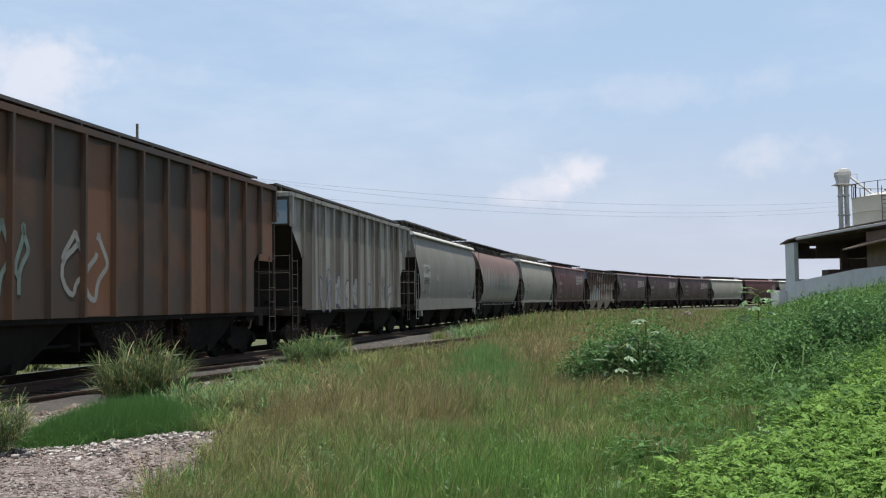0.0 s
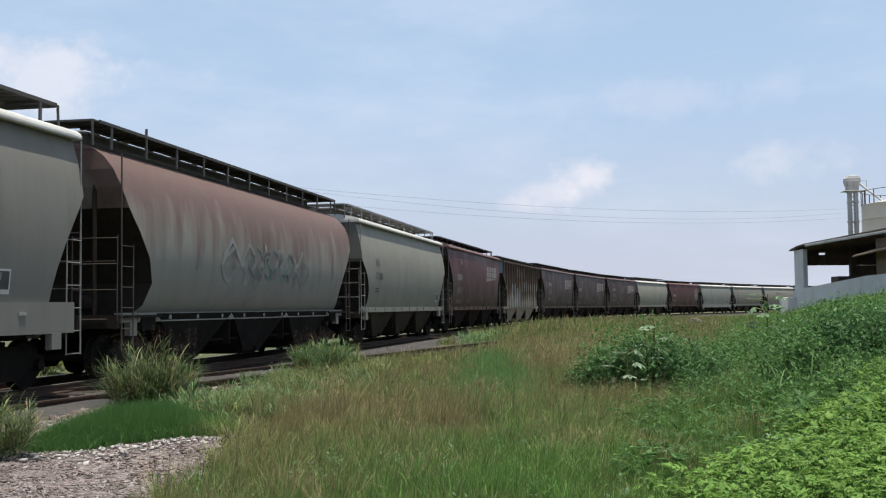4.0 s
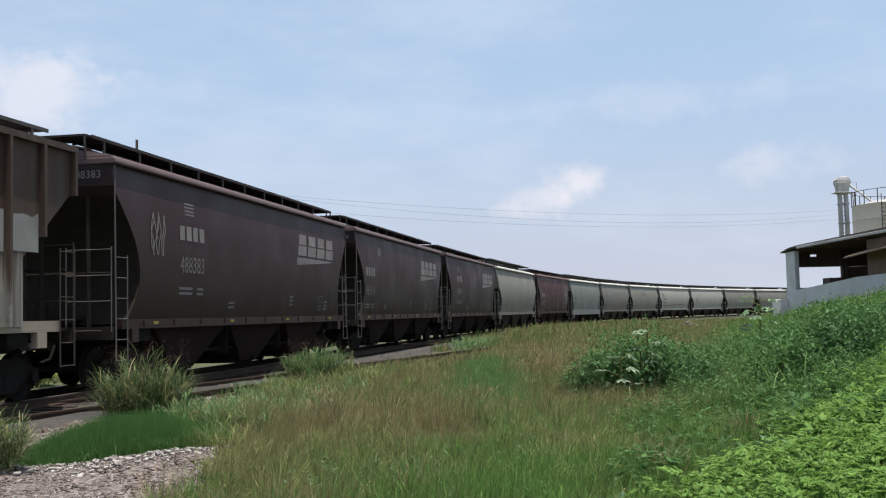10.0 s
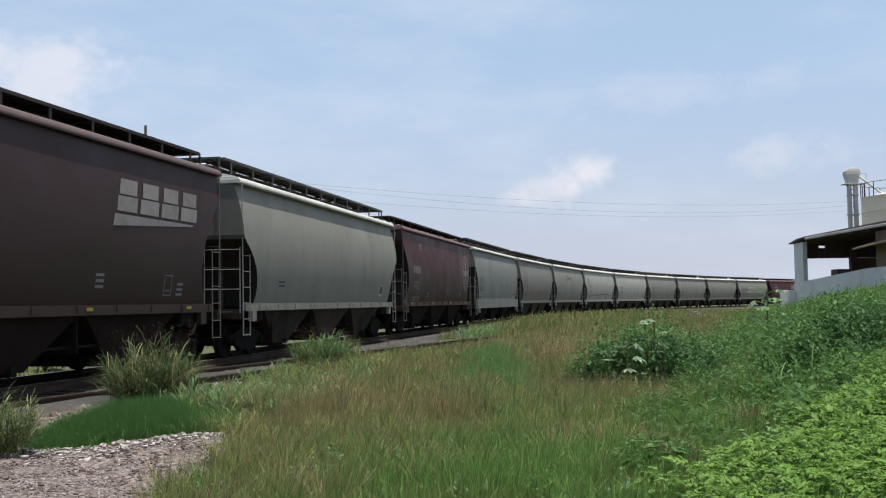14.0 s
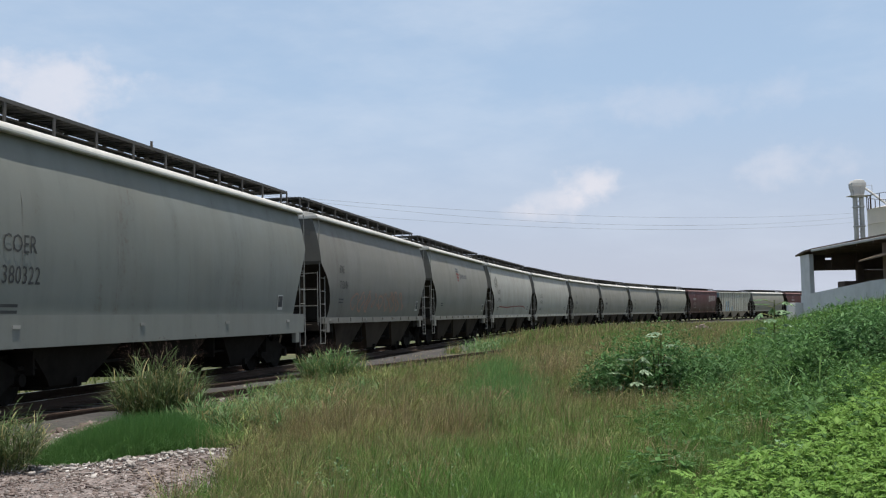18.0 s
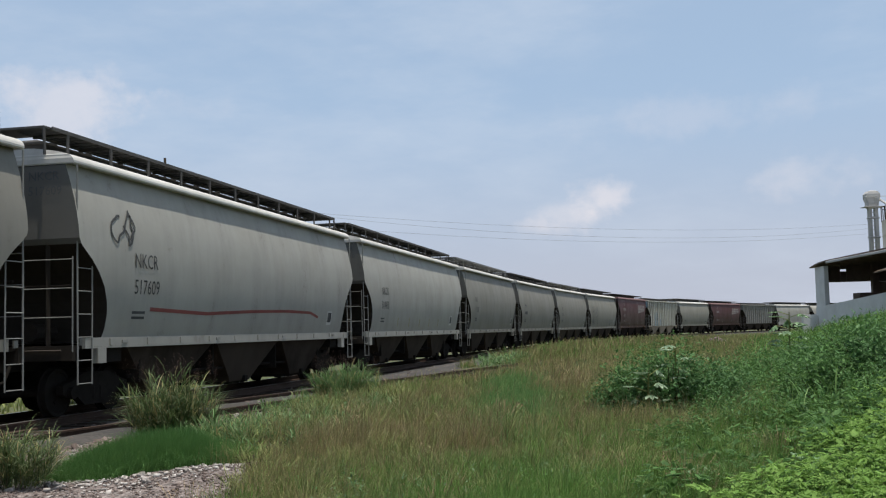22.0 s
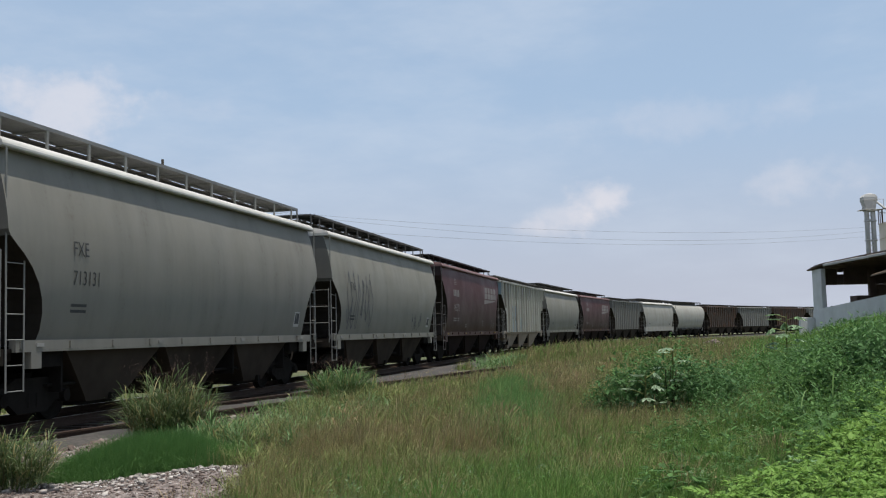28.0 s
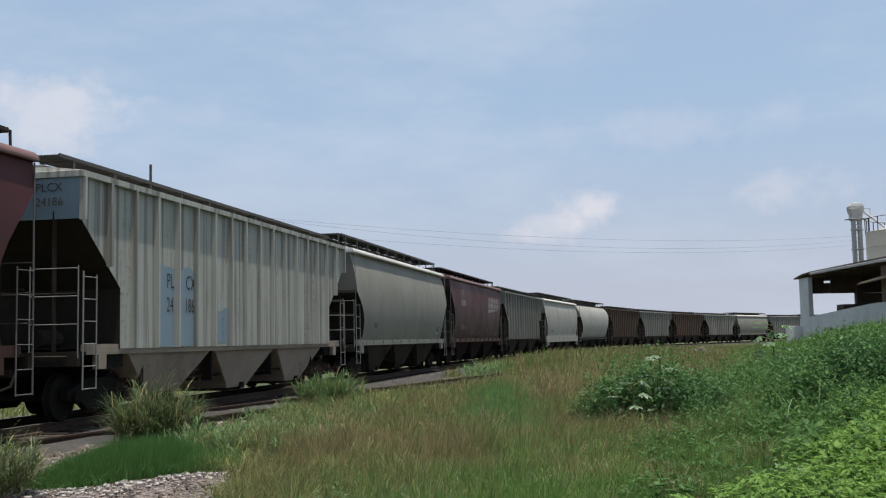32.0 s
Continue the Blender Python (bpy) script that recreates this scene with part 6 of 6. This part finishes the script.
def maker_logo(car, x, z, material, kind, w=3.7):
    """The owner's sign as plain slanted blocks over a wedge."""
    def put(corners):
        bm = bmesh.new()
        f = bm.faces.new([bm.verts.new((u, -width_at(kind, v) - 0.010, v)) for u, v in corners])
        f.normal_update()
        if f.normal.y > 0:
            f.normal_flip()
        part("emblem_block", bm, material, car, "plain white emblem block")

    step = w / 4
    for k in range(4):
        x0 = x + k * step
        for a, b, lo, hi in ((0.0, 0.86, 0.0, 0.30), (0.06, 0.80, 0.335, 0.64)):
            put([(x0 + u * step + v * 0.22, z + v) for u, v in ((a, lo), (b, lo), (b, hi), (a, hi))])
    put([(x + u, z + v) for u, v in ((-0.16, -0.30), (w * 0.90, -0.10), (w * 0.93, -0.06), (-0.08, -0.06))])


def name_blocks(car, x, z, h, w, material, kind):
    for k in range(4):
        bars(car, x + k * w * 1.35, z + h / 2, w, h, material, kind, 1, name="mark_block")


def maroon_set(i, number, logo=True, x=-5.3, z=2.92):
    c, kind = CARS[i], CONSIST[i][0]
    name_blocks(c, x, z, 0.32, 0.26, WHITE, kind)
    if number:
        lettering(c, number, x, z - 0.72, 0.52, WHITE, kind, 0.85)
    if logo:
        maker_logo(c, 2.9, 3.0, WHITE, kind)
    px, pz = (5.0, 1.38) if logo else (4.75, 1.5)
    strokes(c, [[(px, pz), (px + 0.34, pz), (px + 0.34, pz + 0.42), (px, pz + 0.42), (px, pz)], [(px + 0.06, pz + 0.1), (px + 0.28, pz + 0.1)]], 0.035, WHITE, kind, "placard", "white outlined placard")
    small_print(c, kind, WHITE, x, 2.92 - z)
    reflectors(c, kind, YELLOW)
    bars(c, -5.0, 3.75, 0.5, 0.035, WHITE, kind, 4, 0.08, "data_stencil")


def grey_set(i, mark, number, x=-5.6, z=2.62, size=0.36):
    c, kind = CARS[i], CONSIST[i][0]
    if mark:
        lettering(c, mark, x, z, size, BLACK, kind, 0.85)
    if number:
        lettering(c, number, x, z - 0.5, size, BLACK, kind, 0.85)
    bars(c, x, z - 0.85, 0.5, 0.05, BLACK, kind, 2, 0.1, "data_stencil")
    bars(c, 5.55, 1.62, 0.40, 0.40, ROOFWHITE, kind, 1, name="placard", )
    bars(c, 5.59, 1.64, 0.32, 0.29, BLACK, kind, 1, name="placard_face").location = (0, -0.006, 0)
    bars(c, 5.65, 1.70, 0.05, 0.12, DULL, kind, 1, name="placard_mark").location = (0, -0.010, 0)
    reflectors(c, kind, CHALK)
    if i in (4, 16, 10):
        for k in range(5):
            bars(c, -3.9 + k * 1.75, 1.52, 0.07, 0.34, OLDYELLOW, kind, 1, name="faded_mark")


for i, num in ((5, "481960"), (7, "488383"), (8, "483114"), (9, "488090"), (21, "486278")):
    maroon_set(i, num, True, {5: -6.1, 8: -6.9}.get(i, -5.3), {5: 2.6, 8: 2.65}.get(i, 2.92))
maroon_set(11, "479523", False, -6.25, 2.45)
maroon_set(24, "", True)
maroon_set(34, "", True)
grey_set(2, "COER", "380335", -6.55, 2.5, 0.44)
grey_set(4, "FXE", "713386", -5.75, 2.72, 0.40)
grey_set(10, "", "")
grey_set(12, "COER", "380322", -6.75, 2.3, 0.42)
grey_set(13, "FXE", "712684")
grey_set(14, "", "")
grey_set(15, "NKCR", "517609", -6.2, 2.5, 0.40)
grey_set(16, "NKCR", "518430", -6.35, 2.5, 0.40)
grey_set(17, "FXE", "713587")
grey_set(18, "FXE", "")
bars(CARS[18], -5.6, 2.24, 0.9, 0.2, BLACK, "curved", 1, name="number_bar")
grey_set(19, "FXE", "713131")
grey_set(20, "FXE", "")
for i in (23, 26, 32):
    grey_set(i, "", "")

# a round emblem on the second faded maroon car
c = CARS[11]
ring = [[(6.35 + r * math.cos(a), 2.72 + r * math.sin(a)) for a in np.linspace(0, 2 * math.pi, 41)] for r in (0.92, 0.60)]
strokes(c, ring[:1], 0.075, WHITE, "flared", "emblem", "round white emblem")
strokes(c, ring[1:], 0.05, WHITE, "flared", "emblem_ring")
for k in range(20):         # the band between the rings carries small blocks
    a = 2 * math.pi * (k + 0.5) / 20
    strokes(c, [[(6.35 + r * math.cos(a), 2.72 + r * math.sin(a)) for r in (0.67, 0.85)]], 0.12, WHITE, "flared", "emblem_block")
strokes(c, [[(5.80, 2.72), (6.90, 2.72)]], 0.30, WHITE, "flared", "emblem_cross")
strokes(c, [[(6.35, 2.17), (6.35, 2.56)]], 0.30, WHITE, "flared", "emblem_cross")
strokes(c, [[(6.35, 2.88), (6.35, 3.27)]], 0.30, WHITE, "flared", "emblem_cross")
PALEPATCH = plain("pale repaint patch", (0.32, 0.315, 0.28), 0.7, 0, 0.25, 3.0, 0.0)
# seams of the skirted grey cars
for i in (12,):
    for k in range(9):
        bars(CARS[i], -6.2 + k * 1.55, 2.7, 0.02, 2.6, DULL, "skirted", 1, name="seam")
bars(CARS[2], -6.65, 2.05, 1.5, 1.75, PALEPATCH, "skirted", 1, name="painted_panel").location = (0, 0.004, 0)
bars(CARS[2], -3.6, 2.35, 0.3, 0.3, PALEPATCH, "skirted", 1, name="painted_panel")
strokes(CARS[7], tag(random.Random(8), -6.7, 2.5, 0.7, 0.95, 3), 0.035, WHITE, "flared", label="thin white sprayed scrawl")


def spikes(rg, x, z, w, h, n):
    """Jagged sprayed lines that say nothing."""
    out = []
    for k in range(n):
        cx = x + w * (k + rg.random()) / n
        p = [(cx, z + h * rg.uniform(0.0, 0.3))]
        for i in range(rg.randint(3, 6)):
            p.append((p[-1][0] + rg.uniform(-0.25, 0.32) * w / 3, z + h * rg.uniform(0.0, 1.0)))
        out.append(p)
    return out


def bubble(car, rg, x, z, w, h, fill, line, kind):
    """A swollen sprayed letter: pale filling, dark outline and an inner stroke."""
    p = []
    a, b, c = rg.uniform(0, 6.28), rg.uniform(0, 6.28), rg.uniform(0.08, 0.2)
    for i in range(28):
        t = 2 * math.pi * i / 28
        u = 1 + c * math.sin(3 * t + a) + 0.10 * math.sin(5 * t + b)
        p.append((x + w / 2 + 0.5 * w * u * math.copysign(abs(math.cos(t)) ** 0.7, math.cos(t)), z + h / 2 + 0.5 * h * u * math.copysign(abs(math.sin(t)) ** 0.7, math.sin(t))))
    bm = bmesh.new()
    mid = bm.verts.new((x + w / 2, 0, z + h / 2))
    vs = [bm.verts.new((u, 0, v)) for u, v in p]
    for i in range(28):
        bm.faces.new((mid, vs[i], vs[(i + 1) % 28]))
    for v in bm.verts:
        v.co.y = -width_at(kind, v.co.z) - 0.007
    letter = part("graffiti", bm, fill, car, "off-white swollen sprayed letter")
    strokes(letter, [p + p[:1]], 0.045, line, kind, "outline", "dark blue sprayed outline")
    cx, cz = x + w * rg.uniform(0.4, 0.6), z + h * rg.uniform(0.4, 0.6)
    strokes(letter, [[(cx, cz - 0.2 * h), (cx + 0.06 * w, cz), (cx - 0.05 * w, cz + 0.22 * h)]], 0.05, line, kind, "inner_stroke")


rg = random.Random(3)
strokes(CARS[0], tag(rg, -5.6, 1.25, 1.7, 1.35, 3), 0.10, TEALSPRAY, "deep", label="faded teal sprayed letters")
strokes(CARS[0], tag(rg, -2.9, 1.2, 1.6, 1.35, 2), 0.11, CHALK, "deep", label="off-white sprayed letters")
for x, w, h in ((-5.1, 0.8, 1.0), (-4.25, 0.8, 1.2), (-3.35, 0.75, 1.0), (-2.1, 0.9, 0.95), (-1.1, 0.7, 1.0), (0.6, 0.8, 0.9), (3.6, 1.3, 0.85)):
    bubble(CARS[1], rg, x, 1.0, w, h, CHALK, BLUESPRAY, "deep")
strokes(CARS[1], spikes(rg, 2.4, 1.05, 3.6, 1.15, 8), 0.05, BLACK, "deep", label="jagged black sprayed lines")
strokes(CARS[1], spikes(rg, -5.0, 1.05, 4.2, 1.0, 8), 0.035, BLUESPRAY, "deep", label="jagged dark blue sprayed lines")
strokes(CARS[3], tag(rg, -3.2, 1.7, 6.4, 1.2, 6), 0.12, CHALK, "barrel", label="faded off-white sprayed letters")
strokes(CARS[3], tag(rg, -1.5, 1.9, 3.4, 0.9, 3), 0.08, TEALSPRAY, "barrel", label="faded teal sprayed letters")
strokes(CARS[13], tag(rg, -4.2, 1.35, 7.6, 0.8, 9), 0.07, ORANGE, "curved", label="orange sprayed scrawl")
strokes(CARS[20], tag(rg, -6.0, 1.3, 3.0, 2.0, 6), 0.04, INK, "curved", label="dark sprayed scrawl")
strokes(CARS[20], spikes(rg, 2.9, 1.25, 1.6, 0.8, 6), 0.03, INK, "curved", label="dark sprayed scrawl")
strokes(CARS[15], [[(-5.5, 1.72), (-2.9, 1.66), (-0.4, 1.74), (2.1, 1.78), (4.0, 1.76), (4.7, 1.64)]], 0.075, REDSPRAY, "curved", label="long red sprayed line")
strokes(CARS[15], tag(rg, -7.0, 2.85, 0.9, 0.75, 2), 0.05, BLACK, "curved", label="black sprayed loop")
strokes(CARS[14], [[(-1.72, 3.32), (-1.1, 3.28)], [(-1.66, 3.16), (-1.15, 3.13)], [(-1.55, 3.0), (-1.25, 2.98)]], 0.10, REDSPRAY, "curved", "emblem", "small faded red emblem")
strokes(CARS[14], [[(-1.70, 3.58), (-1.15, 3.56)], [(-1.75, 3.46), (-1.08, 3.43)]], 0.07, INK, "curved", "emblem_stripe", "faded grey emblem stripe")
for k in range(7):
    bars(CARS[14], -0.85 + k * 0.27, 3.22, 0.17, 0.20 if k else 0.3, INK, "curved", 1, name="emblem_bar")
strokes(CARS[28], tag(rg, 1.5, 1.3, 2.2, 1.5, 3), 0.12, BLACK, "ribbed", label="dark sprayed letters")

# patched panels of the two lettered ribbed cars
def panel_patch(i, ribs, first, last, z0, z1, mat, step=1):
    w = (2 * HALVES[i] - 0.06) / (ribs - 1)
    for k in range(first, last, step):
        x0 = -HALVES[i] + 0.03 + k * w + 0.05
        bm = bmesh.new()
        r = random.Random(k * 7 + int(z1 * 100))
        a, b = (z0 + r.uniform(0, 0.12), z1 + r.uniform(-0.28, 0.05)) if z1 - z0 < 3 else (z0, z1)
        rim = [(x0, a), (x0 + w - 0.1, a)] + [(x0 + (w - 0.1) * u, b + r.uniform(-0.06, 0.06)) for u in (1.0, 0.8, 0.55, 0.3, 0.0)]
        bm.faces.new([bm.verts.new((x, -1.496, z)) for x, z in rim])
        part("painted_panel", bm, mat, CARS[i])


panel_patch(6, 17, 3, 7, 1.12, 2.75, BLUE)
panel_patch(6, 17, 5, 9, 3.2, 4.0, CHALK)
panel_patch(6, 17, 6, 15, 2.25, 3.1, CHALK)
panel_patch(6, 17, 7, 15, 1.12, 1.75, GRIMY, 2)
panel_patch(22, 18, 3, 5, 1.12, 2.75, BLUE)
panel_patch(22, 18, 6, 7, 1.12, 1.95, BLUE)
ORANGERUST = paint("orange rusted panel", (0.145, 0.066, 0.034), 0.4, 0.4)
panel_patch(0, 15, 5, 6, 0.96, 4.2, ORANGERUST)
panel_patch(0, 15, 9, 10, 0.96, 4.2, ORANGERUST)
panel_patch(0, 15, 13, 14, 2.3, 4.2, ORANGERUST)
for i, marks in ((6, (("PL", -4.78), ("CX", -3.8))), (22, (("PL", -4.75), ("CX", -3.83)))):
    for txt, x in marks:
        lettering(CARS[i], txt, x, 2.35, 0.45, IRON, "ribbed", 0.8)
for txt, x, z in (("PL", -4.72, 2.5), ("CX", -3.66, 2.5), ("27", -4.72, 2.1), ("020", -3.7, 2.1)):
    lettering(CARS[1], txt, x, z, 0.40, BLUESPRAY, "deep", 0.75)
for i, marks in ((6, (("24", -4.78), ("150", -3.76))), (22, (("24", -4.75), ("186", -3.87)))):
    for txt, x in marks:
        lettering(CARS[i], txt, x, 1.85, 0.45, IRON, "ribbed", 0.72)

for i, marks, mat in ((5, ("481960",), WHITE), (7, ("488383",), WHITE), (8, ("483114",), WHITE), (9, ("488090",), WHITE), (11, ("479523",), WHITE), (13, ("FXE", "712684"), INK), (15, ("NKCR", "517609"), INK), (16, ("NKCR", "518430"), INK), (17, ("FXE", "713587"), INK),
                      (19, ("FXE", "713131"), INK), (4, ("FXE", "713386"), INK), (1, ("PLCX", "27020"), BLUESPRAY), (6, ("PLCX", "24150"), IRON), (22, ("PLCX", "24186"), IRON), (12, ("COER", "380322"), INK)):
    for k, txt in enumerate(marks):
        end_lettering(CARS[i], txt, 3.95 - 0.26 * k, 0.22, mat)

# a light blue patch behind the letters on the end of one ribbed car, and its stained panels
bm = bmesh.new()
box(bm, -HALVES[1] - 0.008, -HALVES[1] - 0.002, -1.42, 0.6, 3.5, 4.2)
part("end_panel", bm, BLUE, CARS[1], "light blue painted end patch")
for k in (1, 4, 6, 9, 12):
    panel_patch(1, 16, k, k + 1, 0.97, 4.27, BROWNPANEL)


def motions():
    """The train rolls in along the curve; its wheels turn while it is near."""
    for car, wheels, s in TRAIN:
        walk(car, [(t * 0.5, track_pose(s - travelled(t * 0.5))) for t in range(65)])
        t_near = [t * 0.05 for t in range(641) if -24 < s - travelled(t * 0.05) < 32]
        for w, x in wheels:
            rows = [(0.0, pose(x, 0, 0.425))]
            for t in t_near:
                a = math.degrees(travelled(t) / 0.425)
                if t > 0:
                    rows.append((t, pose(x, 0, 0.425, 0, -(a % 360.0), 0)))
            if rows[-1][0] < 32:
                rows.append((32.0, rows[-1][1]))
            walk(w, rows)


motions()
